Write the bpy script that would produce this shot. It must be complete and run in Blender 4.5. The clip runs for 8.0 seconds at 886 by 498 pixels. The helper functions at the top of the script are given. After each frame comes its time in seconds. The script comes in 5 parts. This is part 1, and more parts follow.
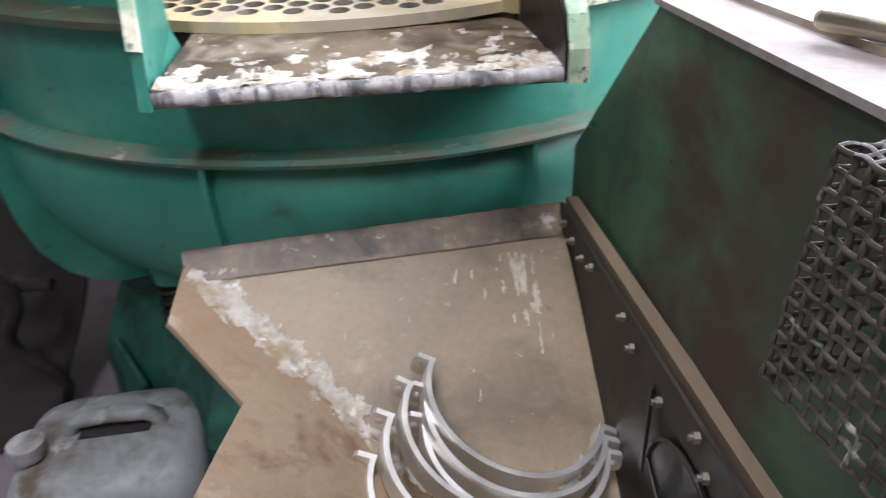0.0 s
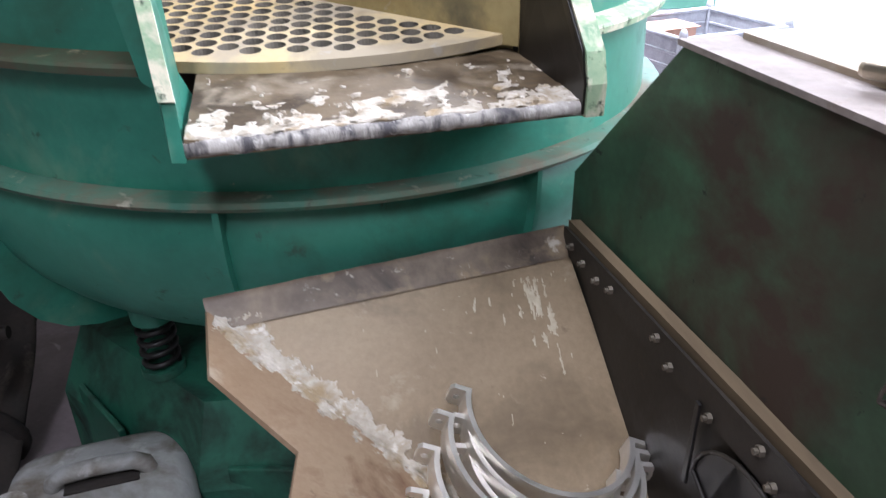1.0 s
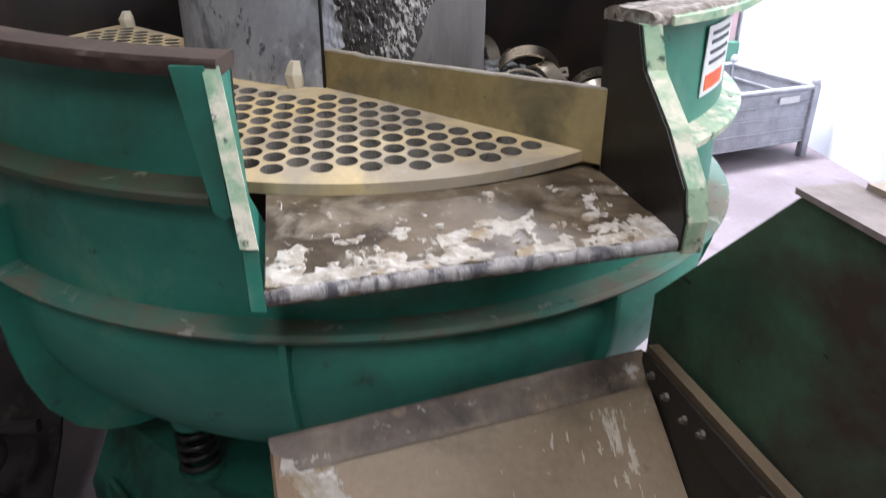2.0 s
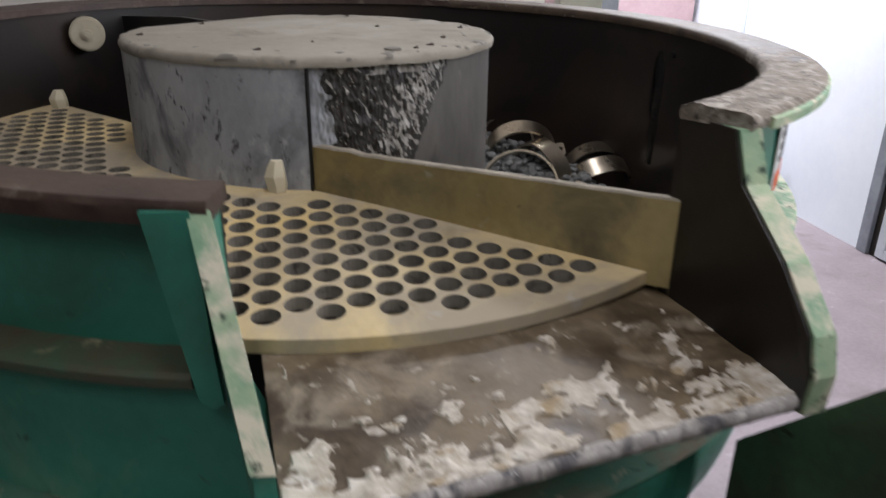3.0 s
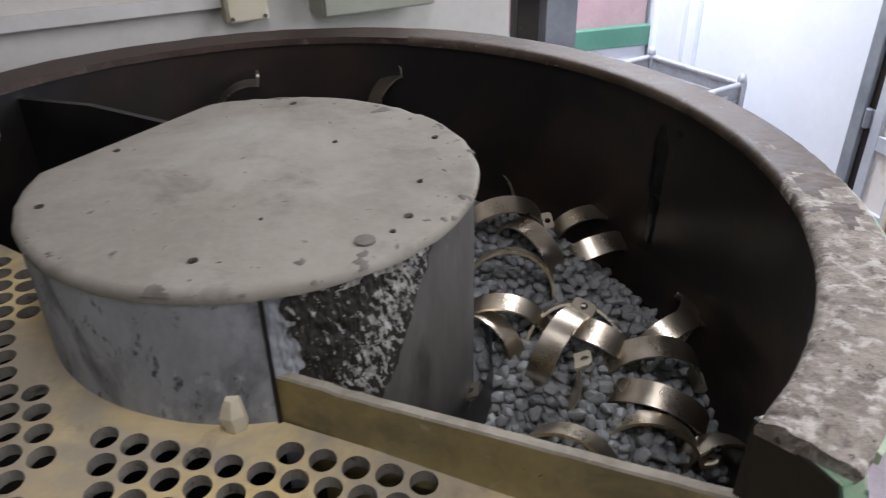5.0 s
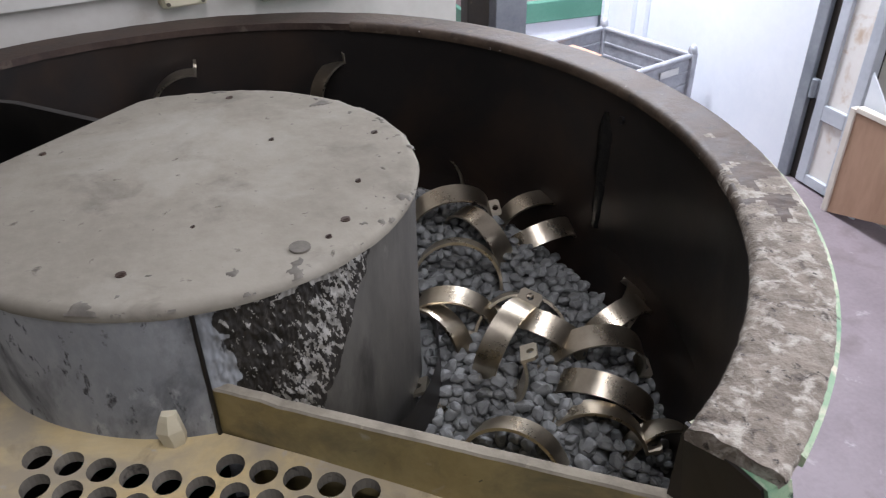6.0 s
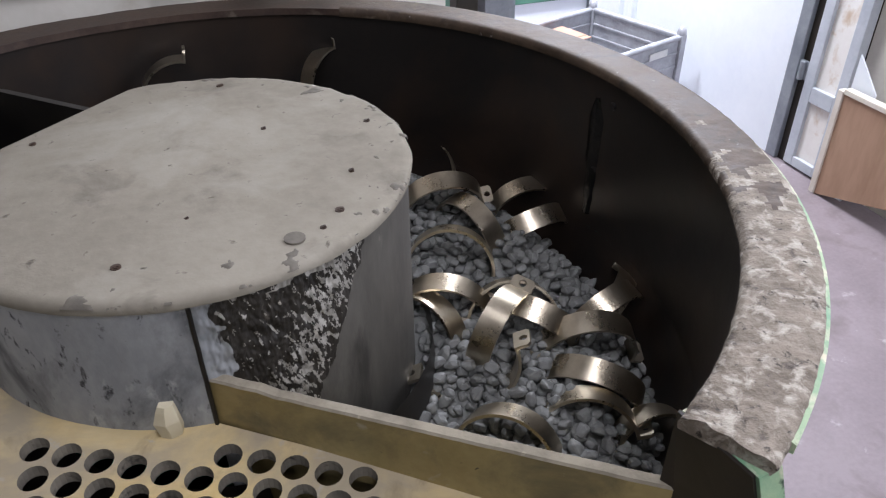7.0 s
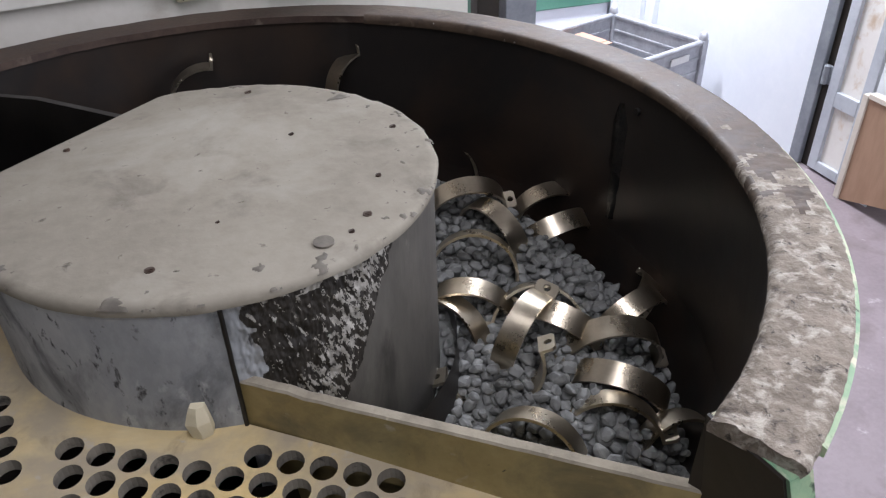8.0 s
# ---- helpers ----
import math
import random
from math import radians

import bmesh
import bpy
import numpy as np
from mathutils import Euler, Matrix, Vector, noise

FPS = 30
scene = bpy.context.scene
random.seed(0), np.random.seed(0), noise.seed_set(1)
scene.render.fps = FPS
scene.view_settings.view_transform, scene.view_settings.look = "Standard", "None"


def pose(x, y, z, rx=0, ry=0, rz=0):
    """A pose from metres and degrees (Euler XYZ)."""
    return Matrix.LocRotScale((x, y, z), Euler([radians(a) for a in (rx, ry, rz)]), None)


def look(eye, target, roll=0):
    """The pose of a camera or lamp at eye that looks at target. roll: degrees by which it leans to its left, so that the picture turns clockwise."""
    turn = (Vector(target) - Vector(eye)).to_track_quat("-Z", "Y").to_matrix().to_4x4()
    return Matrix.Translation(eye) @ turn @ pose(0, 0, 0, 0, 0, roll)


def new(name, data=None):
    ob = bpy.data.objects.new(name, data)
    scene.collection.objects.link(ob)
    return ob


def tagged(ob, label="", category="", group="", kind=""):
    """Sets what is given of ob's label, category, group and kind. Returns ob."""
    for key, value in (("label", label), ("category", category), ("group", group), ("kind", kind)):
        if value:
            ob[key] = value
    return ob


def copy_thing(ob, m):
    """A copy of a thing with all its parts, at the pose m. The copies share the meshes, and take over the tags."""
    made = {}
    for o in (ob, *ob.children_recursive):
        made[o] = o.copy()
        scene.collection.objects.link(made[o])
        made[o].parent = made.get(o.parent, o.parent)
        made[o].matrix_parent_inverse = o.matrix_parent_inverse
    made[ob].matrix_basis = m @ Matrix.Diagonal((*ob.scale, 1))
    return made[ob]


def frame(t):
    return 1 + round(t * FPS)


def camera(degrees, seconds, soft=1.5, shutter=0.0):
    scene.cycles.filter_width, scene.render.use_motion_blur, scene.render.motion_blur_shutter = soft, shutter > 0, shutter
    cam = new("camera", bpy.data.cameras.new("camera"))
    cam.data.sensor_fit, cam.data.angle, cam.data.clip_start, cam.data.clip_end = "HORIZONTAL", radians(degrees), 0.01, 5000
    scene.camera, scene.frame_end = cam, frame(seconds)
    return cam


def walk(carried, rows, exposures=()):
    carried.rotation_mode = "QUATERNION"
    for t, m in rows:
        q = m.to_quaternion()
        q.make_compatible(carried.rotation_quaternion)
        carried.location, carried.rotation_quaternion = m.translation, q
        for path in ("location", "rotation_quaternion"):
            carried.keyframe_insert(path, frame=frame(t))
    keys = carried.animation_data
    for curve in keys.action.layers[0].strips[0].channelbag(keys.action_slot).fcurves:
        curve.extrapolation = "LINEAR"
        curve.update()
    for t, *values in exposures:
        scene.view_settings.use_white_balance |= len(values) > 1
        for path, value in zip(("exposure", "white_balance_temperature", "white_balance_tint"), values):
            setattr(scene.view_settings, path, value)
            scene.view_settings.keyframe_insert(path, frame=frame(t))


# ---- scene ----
cam = camera(61.3, 8.0, soft=1.2, shutter=0.5)
PATH = [
    (0, (0.067, 0.055, 1.035), (-0.008, 1.819, 0.096), -1.5),
    (0.5, (-0.02, 0.066, 1.047), (0.182, 1.814, 0.096), -0.4),
    (1, (-0.077, 0.062, 1.077), (0.117, 1.817, 0.138), -0.6),
    (1.5, (-0.101, 0.1, 1.127), (0.065, 1.867, 0.205), -0.7),
    (1.7, (-0.125, 0.122, 1.148), (0.032, 1.899, 0.244), 0.0),
    (2.8, (-0.206, 0.355, 1.167), (0.141, 2.162, 0.384), 1.1),
    (3, (-0.227, 0.395, 1.174), (0.139, 2.206, 0.410), 0.8),
    (3.5, (-0.296, 0.519, 1.236), (0.08, 2.335, 0.488), 0.1),
    (4, (-0.299, 0.625, 1.341), (0.147, 2.374, 0.478), -0.3),
    (4.5, (-0.243, 0.66, 1.385), (0.184, 2.382, 0.463), -0.8),
    (5, (-0.199, 0.694, 1.414), (0.256, 2.354, 0.395), -1.0),
    (5.2, (-0.175, 0.702, 1.418), (0.287, 2.347, 0.379), -1.2),
    (6.5, (-0.167, 0.711, 1.445), (0.397, 2.275, 0.333), -0.5),
    (7, (-0.172, 0.713, 1.446), (0.382, 2.268, 0.316), -0.7),
    (7.5, (-0.18, 0.71, 1.442), (0.352, 2.279, 0.322), -1.2),
    (8, (-0.182, 0.709, 1.448), (0.328, 2.289, 0.333), -1.6),
]
EXPOSURES = [(0, 0.62, 6250, 22), (0.5, 0.42, 6250, 22), (1, 0.5, 6200, 22), (1.7, 0.25, 6250, 23), (2.8, -0.75, 6750, 20), (3.5, -0.8, 6700, 21),
             (4, -0.85, 6600, 22), (4.5, -0.75, 6450, 22), (5.2, -0.75, 6450, 21), (6.5, -0.6, 6450, 21), (8, -0.57, 6500, 21)]
walk(cam, [(t, look(eye, target, roll)) for t, eye, target, roll in PATH], EXPOSURES)

# ---------------- world, lights ----------------
world = bpy.data.worlds.new("world")
scene.world = world
world.use_nodes = True
wn = world.node_tree.nodes
sky = wn.new("ShaderNodeTexSky")
sky.sky_type, sky.sun_disc = "NISHITA", False
sky.sun_elevation, sky.sun_rotation = radians(35), radians(100)
world.node_tree.links.new(sky.outputs[0], wn["Background"].inputs[0])
wn["Background"].inputs[1].default_value = 0.12


def area_lamp(name, place, target, sx, sy, watts, colour):
    data = bpy.data.lights.new(name, "AREA")
    data.shape, data.size, data.size_y, data.energy, data.color = "RECTANGLE", sx, sy, watts, colour
    ob = new(name, data)
    ob.matrix_world = look(place, target)
    return ob


area_lamp("window_daylight", (2.0, 0.9, 1.95), (0.0, 1.4, 0.7), 2.2, 1.3, 78, (0.86, 0.94, 1.0))
area_lamp("unseen_tube_light", (0.0, 0.55, 2.84), (0.0, 0.55, 0), 0.3, 1.4, 32, (0.90, 0.96, 1.0))
# Fill lamp added behind the camera to brighten the machine's front.
area_lamp("unseen_tube_light", (-0.5, -1.3, 2.84), (-0.5, -1.3, 0), 0.3, 1.4, 40, (0.90, 0.96, 1.0))
# Lamp added out of view, standing in for daylight on the far right.
area_lamp("unseen_tube_light", (1.25, 3.7, 2.84), (1.4, 3.7, 0), 0.3, 1.4, 330, (0.86, 0.95, 1.0))


# ---------------- materials ----------------
def rgb(h):
    """Linear colour from an sRGB triple of 0..255."""
    return tuple((c / 255 / 12.92) if c / 255 <= 0.04045 else ((c / 255 + 0.055) / 1.055) ** 2.4 for c in h) + (1.0,)


def surface(name, a, b, scale=6.0, rough=0.6, metal=0.0, bump=0.15, fine=90.0, layers=(), spread=(0.35, 0.65), vary=0.0, stretch=(1, 1, 1), spec=0.5):
    """A worn surface: two colours mixed at a coarse and a fine scale, with stains.
    layers: (colour, scale, low, high, rough) for each stain, laid one over another."""
    m = bpy.data.materials.new(name)
    m.use_nodes = True
    nt = m.node_tree
    nodes, link = nt.nodes, nt.links.new
    bsdf = nodes["Principled BSDF"]
    where = nodes.new("ShaderNodeTexCoord")
    mapping = nodes.new("ShaderNodeMapping")
    mapping.inputs["Scale"].default_value = stretch
    link(where.outputs["Object"], mapping.inputs[0])

    def noise_at(s, detail=6.0, distort=0.0):
        n = nodes.new("ShaderNodeTexNoise")
        n.inputs["Scale"].default_value, n.inputs["Detail"].default_value = s, detail
        n.inputs["Roughness"].default_value, n.inputs["Distortion"].default_value = 0.62, distort
        link(mapping.outputs[0], n.inputs["Vector"])
        return n.outputs["Fac"]

    def ramp(fac, lo, hi):
        r = nodes.new("ShaderNodeMapRange")
        r.inputs["From Min"].default_value, r.inputs["From Max"].default_value = lo, hi
        link(fac, r.inputs["Value"])
        return r.outputs["Result"]

    def mixed(fac, x, y):
        n = nodes.new("ShaderNodeMix")
        n.data_type = "RGBA"
        link(fac, n.inputs["Factor"])
        for sock, v in ((n.inputs["A"], x), (n.inputs["B"], y)):
            if isinstance(v, tuple):
                sock.default_value = v
            else:
                link(v, sock)
        return n.outputs["Result"]

    coarse, grain = noise_at(scale), noise_at(fine, 4.0)
    both = nodes.new("ShaderNodeMath")
    both.operation, both.inputs[1].default_value = "MULTIPLY_ADD", 0.35
    link(grain, both.inputs[0])
    sub = nodes.new("ShaderNodeMath")
    sub.operation, sub.inputs[1].default_value = "SUBTRACT", 0.175
    link(coarse, sub.inputs[0])
    link(sub.outputs[0], both.inputs[2])
    colour = mixed(ramp(both.outputs[0], *spread), a, b)
    rough_out = ramp(coarse, 0.2, 0.8)
    rr = nodes.new("ShaderNodeMapRange")
    rr.inputs["To Min"].default_value, rr.inputs["To Max"].default_value = max(rough - 0.1, 0.05), min(rough + 0.12, 1.0)
    link(rough_out, rr.inputs["Value"])
    rough_sock = rr.outputs["Result"]
    metal_sock = None
    for c, s, lo, hi, r in layers:
        k = ramp(noise_at(s, 8.0, 0.4), lo, hi)
        colour = mixed(k, colour, c)
        mr = nodes.new("ShaderNodeMix")
        link(k, mr.inputs["Factor"])
        link(rough_sock, mr.inputs["A"])
        mr.inputs["B"].default_value = r
        rough_sock = mr.outputs["Result"]
    if vary:
        info = nodes.new("ShaderNodeNewGeometry")
        hsv = nodes.new("ShaderNodeHueSaturation")
        vr = nodes.new("ShaderNodeMapRange")
        vr.inputs["To Min"].default_value, vr.inputs["To Max"].default_value = 1 - vary, 1 + vary
        single = nodes.new("ShaderNodeObjectInfo")
        both_random, part_of = nodes.new("ShaderNodeMath"), nodes.new("ShaderNodeMath")
        both_random.operation, part_of.operation = "ADD", "FRACT"
        link(info.outputs["Random Per Island"], both_random.inputs[0])
        link(single.outputs["Random"], both_random.inputs[1])
        link(both_random.outputs[0], part_of.inputs[0])
        link(part_of.outputs[0], vr.inputs["Value"])
        link(vr.outputs["Result"], hsv.inputs["Value"])
        link(colour, hsv.inputs["Color"])
        colour = hsv.outputs["Color"]
    link(colour, bsdf.inputs["Base Color"])
    link(rough_sock, bsdf.inputs["Roughness"])
    bsdf.inputs["Metallic"].default_value = metal
    bsdf.inputs["Specular IOR Level"].default_value = spec
    bp = nodes.new("ShaderNodeBump")
    bp.inputs["Strength"].default_value, bp.inputs["Distance"].default_value = bump, 0.004
    link(both.outputs[0], bp.inputs["Height"])
    link(bp.outputs[0], bsdf.inputs["Normal"])
    return m


GREEN = surface("green_paint", rgb((36, 112, 94)), rgb((50, 130, 110)), 4, 0.38, 0, 0.05, 60,
                layers=((rgb((112, 146, 122)), 6, 0.56, 0.82, 0.7), (rgb((44, 84, 66)), 5, 0.52, 0.74, 0.6), (rgb((58, 60, 48)), 21, 0.64, 0.74, 0.8), (rgb((150, 158, 138)), 55, 0.70, 0.75, 0.9)))
PALE_GREEN = surface("dusty_green_paint", rgb((108, 150, 120)), rgb((160, 180, 146)), 14, 0.65, 0, 0.35, 70,
                     layers=((rgb((205, 200, 178)), 26, 0.47, 0.60, 0.9), (rgb((56, 76, 60)), 40, 0.58, 0.66, 0.7)))
DARK_GREEN = surface("dirty_dark_green_paint", rgb((45, 70, 52)), rgb((60, 95, 69)), 3.5, 0.55, 0, 0.08, 80,
                     layers=((rgb((56, 43, 34)), 4.0, 0.42, 0.60, 0.7), (rgb((30, 32, 28)), 40, 0.66, 0.72, 0.7)))
BASE_GREEN = surface("grimy_green_paint", rgb((24, 84, 66)), rgb((38, 104, 84)), 5, 0.5, 0, 0.08, 60,
                     layers=((rgb((26, 34, 29)), 8, 0.46, 0.68, 0.8),))
DUSTY_GREEN = surface("dust_covered_green_paint", rgb((52, 108, 90)), rgb((84, 116, 98)), 9, 0.65, 0, 0.15, 70,
                      layers=((rgb((104, 98, 82)), 7, 0.46, 0.62, 0.85), (rgb((150, 148, 132)), 26, 0.60, 0.70, 0.9), (rgb((44, 60, 50)), 34, 0.62, 0.70, 0.7)))
RUST = surface("brown_rusty_steel", rgb((50, 36, 30)), rgb((76, 60, 50)), 14, 0.55, 0.2, 0.25, 120,
               layers=((rgb((116, 106, 94)), 16, 0.62, 0.76, 0.8),))
RIM = surface("crusted_rim_steel", rgb((104, 94, 83)), rgb((140, 130, 118)), 40, 0.85, 0.0, 1.0, 130,
              layers=((rgb((64, 55, 46)), 38, 0.58, 0.68, 0.7), (rgb((170, 163, 152)), 62, 0.50, 0.62, 0.95), (rgb((46, 39, 33)), 105, 0.60, 0.68, 0.7)))
RIM_BROWN = surface("brown_dusty_rim_steel", rgb((60, 47, 36)), rgb((84, 69, 55)), 18, 0.6, 0.1, 0.5, 110,
                    layers=((rgb((112, 100, 86)), 40, 0.58, 0.72, 0.85), (rgb((40, 32, 26)), 22, 0.56, 0.70, 0.55), (rgb((176, 171, 163)), 60, 0.68, 0.72, 0.9)))
RING_RUST = surface("rust_stained_green_paint", rgb((62, 92, 70)), rgb((84, 72, 56)), 9, 0.6, 0, 0.2, 70,
                    layers=((rgb((60, 140, 112)), 12, 0.58, 0.64, 0.5), (rgb((160, 150, 124)), 24, 0.62, 0.72, 0.9)))
LINING = surface("dark_wet_lining", rgb((19, 16, 15)), rgb((30, 25, 22)), 5, 0.42, 0.0, 0.12, 60,
                 layers=((rgb((50, 37, 28)), 4, 0.46, 0.70, 0.42), (rgb((82, 76, 70)), 30, 0.72, 0.80, 0.8)))
BLACK = surface("black_rubber", rgb((13, 12, 12)), rgb((22, 20, 19)), 8, 0.45, 0, 0.15, 70, layers=((rgb((90, 88, 84)), 60, 0.74, 0.78, 0.8),))
WET_BLACK = surface("wet_black_gouge", rgb((9, 9, 9)), rgb((15, 14, 14)), 30, 0.2, 0, 0.6, 120)
CREAM = surface("cream_polyurethane", rgb((196, 170, 116)), rgb((208, 187, 139)), 6, 0.5, 0, 0.10, 90,
                layers=((rgb((158, 146, 124)), 5, 0.40, 0.60, 0.8), (rgb((134, 120, 94)), 17, 0.60, 0.74, 0.7), (rgb((166, 160, 148)), 40, 0.62, 0.72, 0.9)))
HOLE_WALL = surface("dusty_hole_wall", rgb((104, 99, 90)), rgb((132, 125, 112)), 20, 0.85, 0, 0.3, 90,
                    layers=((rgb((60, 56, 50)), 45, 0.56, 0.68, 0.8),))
DAM = surface("olive_polyurethane", rgb((140, 122, 80)), rgb((162, 145, 100)), 8, 0.5, 0, 0.15, 90,
              layers=((rgb((98, 90, 68)), 9, 0.50, 0.68, 0.6), (rgb((160, 150, 128)), 40, 0.64, 0.74, 0.8), (rgb((76, 68, 52)), 60, 0.68, 0.74, 0.7)))
DAM_TOP = surface("dusty_dam_edge", rgb((120, 112, 98)), rgb((148, 140, 124)), 24, 0.9, 0, 0.4, 90,
                  layers=((rgb((184, 174, 152)), 18, 0.60, 0.70, 0.9),))
LID = surface("dried_grey_sludge", rgb((130, 124, 112)), rgb((147, 141, 129)), 5, 0.9, 0, 0.35, 60,
              layers=((rgb((112, 106, 96)), 11, 0.55, 0.72, 0.85), (rgb((158, 153, 142)), 4, 0.54, 0.72, 0.9), (rgb((96, 90, 81)), 60, 0.64, 0.72, 0.8)), spec=0.2)
LID_STAIN = surface("damp_sludge_stain", rgb((92, 87, 79)), rgb((112, 106, 97)), 40, 0.8, 0, 0.3, 90)
COLUMN = surface("grey_blue_steel_band", rgb((138, 141, 144)), rgb((170, 172, 173)), 9, 0.65, 0.05, 0.35, 70,
                 layers=((rgb((100, 102, 105)), 15, 0.50, 0.66, 0.65), (rgb((64, 64, 66)), 75, 0.60, 0.68, 0.7), (rgb((188, 189, 188)), 28, 0.60, 0.74, 0.9), (rgb((52, 52, 54)), 34, 0.67, 0.72, 0.7)), stretch=(1, 1, 0.55))
ERODED = surface("eroded_black_lining", rgb((28, 25, 22)), rgb((48, 44, 39)), 40, 0.6, 0, 1.0, 90,
                 layers=((rgb((96, 92, 86)), 70, 0.62, 0.70, 0.85),), stretch=(1, 1, 0.5))
COLUMN_DARK = surface("worn_grey_rubber", rgb((72, 70, 66)), rgb((94, 91, 86)), 9, 0.55, 0, 0.25, 80,
                      layers=((rgb((56, 54, 51)), 14, 0.56, 0.70, 0.6), (rgb((124, 121, 114)), 30, 0.66, 0.76, 0.8)), stretch=(1, 1, 0.3))
TRAY = surface("dusty_brown_tray_steel", rgb((122, 105, 82)), rgb((146, 128, 103)), 4, 0.48, 0.05, 0.08, 120,
               layers=((rgb((98, 84, 66)), 7, 0.52, 0.74, 0.45), (rgb((166, 154, 132)), 13, 0.60, 0.74, 0.8), (rgb((88, 66, 50)), 16, 0.64, 0.76, 0.6), (rgb((188, 178, 158)), 60, 0.70, 0.75, 0.9)))
TRAY_RUST = surface("rust_stained_tray_steel", rgb((132, 108, 84)), rgb((152, 130, 106)), 5, 0.55, 0.05, 0.1, 110,
                    layers=((rgb((104, 72, 50)), 9, 0.54, 0.70, 0.7), (rgb((176, 164, 144)), 12, 0.58, 0.72, 0.9), (rgb((84, 64, 48)), 26, 0.64, 0.72, 0.6)))
TRAY_LIP = surface("stained_tray_lip", rgb((92, 80, 68)), rgb((120, 106, 90)), 12, 0.5, 0.1, 0.15, 90,
                   layers=((rgb((58, 49, 44)), 9, 0.46, 0.66, 0.5), (rgb((134, 117, 94)), 14, 0.54, 0.66, 0.6), (rgb((186, 178, 166)), 40, 0.60, 0.70, 0.9), (rgb((48, 50, 58)), 6, 0.66, 0.72, 0.5)))
CRUST = surface("white_dried_crust", rgb((158, 149, 134)), rgb((190, 183, 171)), 38, 0.95, 0, 0.8, 110,
                layers=((rgb((146, 128, 100)), 28, 0.50, 0.64, 0.9), (rgb((206, 201, 192)), 55, 0.58, 0.68, 0.95)))
FLAKE = surface("flaking_grey_crust", rgb((150, 142, 130)), rgb((196, 190, 180)), 45, 0.95, 0, 0.7, 140,
                layers=((rgb((118, 104, 86)), 60, 0.50, 0.62, 0.9),))
SCALE = surface("pale_mineral_scale", rgb((122, 119, 113)), rgb((168, 165, 158)), 60, 0.9, 0, 0.6, 140)
SPLASH = surface("thin_white_splash", rgb((164, 152, 130)), rgb((190, 180, 160)), 40, 0.9, 0, 0.2, 110)
CHUTE = surface("caked_chute_floor", rgb((80, 67, 48)), rgb((106, 91, 70)), 9, 0.5, 0, 0.5, 60,
                layers=((rgb((58, 46, 33)), 11, 0.48, 0.62, 0.4), (rgb((134, 122, 104)), 17, 0.54, 0.70, 0.85), (rgb((160, 152, 138)), 60, 0.62, 0.70, 0.9)))
LIP = surface("caked_chute_lip", rgb((140, 136, 131)), rgb((178, 174, 168)), 34, 0.95, 0, 1.0, 80,
              layers=((rgb((86, 84, 86)), 40, 0.48, 0.60, 0.85), (rgb((198, 195, 190)), 90, 0.58, 0.66, 0.95)), stretch=(1, 1, 0.35))
GUTTER_STEEL = surface("dark_greasy_steel", rgb((27, 23, 18)), rgb((42, 36, 28)), 7, 0.6, 0.0, 0.25, 90,
                  layers=((rgb((22, 20, 18)), 9, 0.5, 0.7, 0.4), (rgb((84, 74, 60)), 30, 0.64, 0.74, 0.8)))
WOOD = surface("dusty_wood_strip", rgb((74, 61, 45)), rgb((104, 88, 66)), 5, 0.75, 0, 0.3, 60, stretch=(1, 0.15, 1))
BOARD_TOP = surface("worn_plywood_top", rgb((138, 122, 102)), rgb((154, 140, 120)), 4, 0.65, 0, 0.1, 90,
                    layers=((rgb((176, 168, 158)), 6, 0.52, 0.66, 0.9), (rgb((122, 104, 84)), 16, 0.68, 0.74, 0.7)))
EDGE_STRIP = surface("dusty_grey_strip", rgb((116, 106, 100)), rgb((144, 134, 128)), 12, 0.8, 0, 0.3, 80,
                     layers=((rgb((120, 106, 94)), 22, 0.6, 0.7, 0.8),))
STEEL = surface("bright_nickel_steel", rgb((190, 178, 158)), rgb((208, 197, 178)), 20, 0.30, 1.0, 0.03, 200)
# Clamp steel made paler, with the tray's brighter light in its colour.
STEEL_TRAY_LIT = surface("tray_lit_clamp_steel", rgb((226, 222, 214)), rgb((238, 234, 228)), 20, 0.44, 1.0, 0.05, 200)
STEEL_DULL = surface("satin_nickel_steel", rgb((176, 166, 148)), rgb((198, 188, 170)), 20, 0.36, 1.0, 0.03, 200)
BASKET = surface("grey_plastic_coated_mesh", rgb((52, 47, 41)), rgb((74, 68, 60)), 25, 0.6, 0.1, 0.3, 120, layers=((rgb((150, 144, 134)), 30, 0.6, 0.68, 0.9),))
BOLT = surface("dull_zinc_bolt", rgb((88, 81, 71)), rgb((116, 108, 96)), 40, 0.5, 0.5, 0.1, 200)
STONE = surface("grey_ceramic_media", rgb((104, 105, 104)), rgb((126, 127, 125)), 30, 0.5, 0, 0.12, 200, vary=0.25)
PLASTIC = surface("cloudy_white_plastic", rgb((134, 136, 135)), rgb((158, 159, 157)), 6, 0.5, 0, 0.08, 90,
                  layers=((rgb((88, 77, 62)), 9, 0.46, 0.64, 0.75), (rgb((182, 183, 181)), 14, 0.58, 0.7, 0.5)))
PAPER = surface("white_paper_label", rgb((205, 206, 206)), rgb((218, 218, 216)), 20, 0.7, 0, 0.02, 90)
INK = surface("dark_ink", rgb((58, 62, 68)), rgb((70, 74, 80)), 20, 0.6, 0, 0.02, 90)
ORANGE = surface("orange_print", rgb((222, 92, 48)), rgb((230, 108, 62)), 20, 0.5, 0, 0.02, 90)
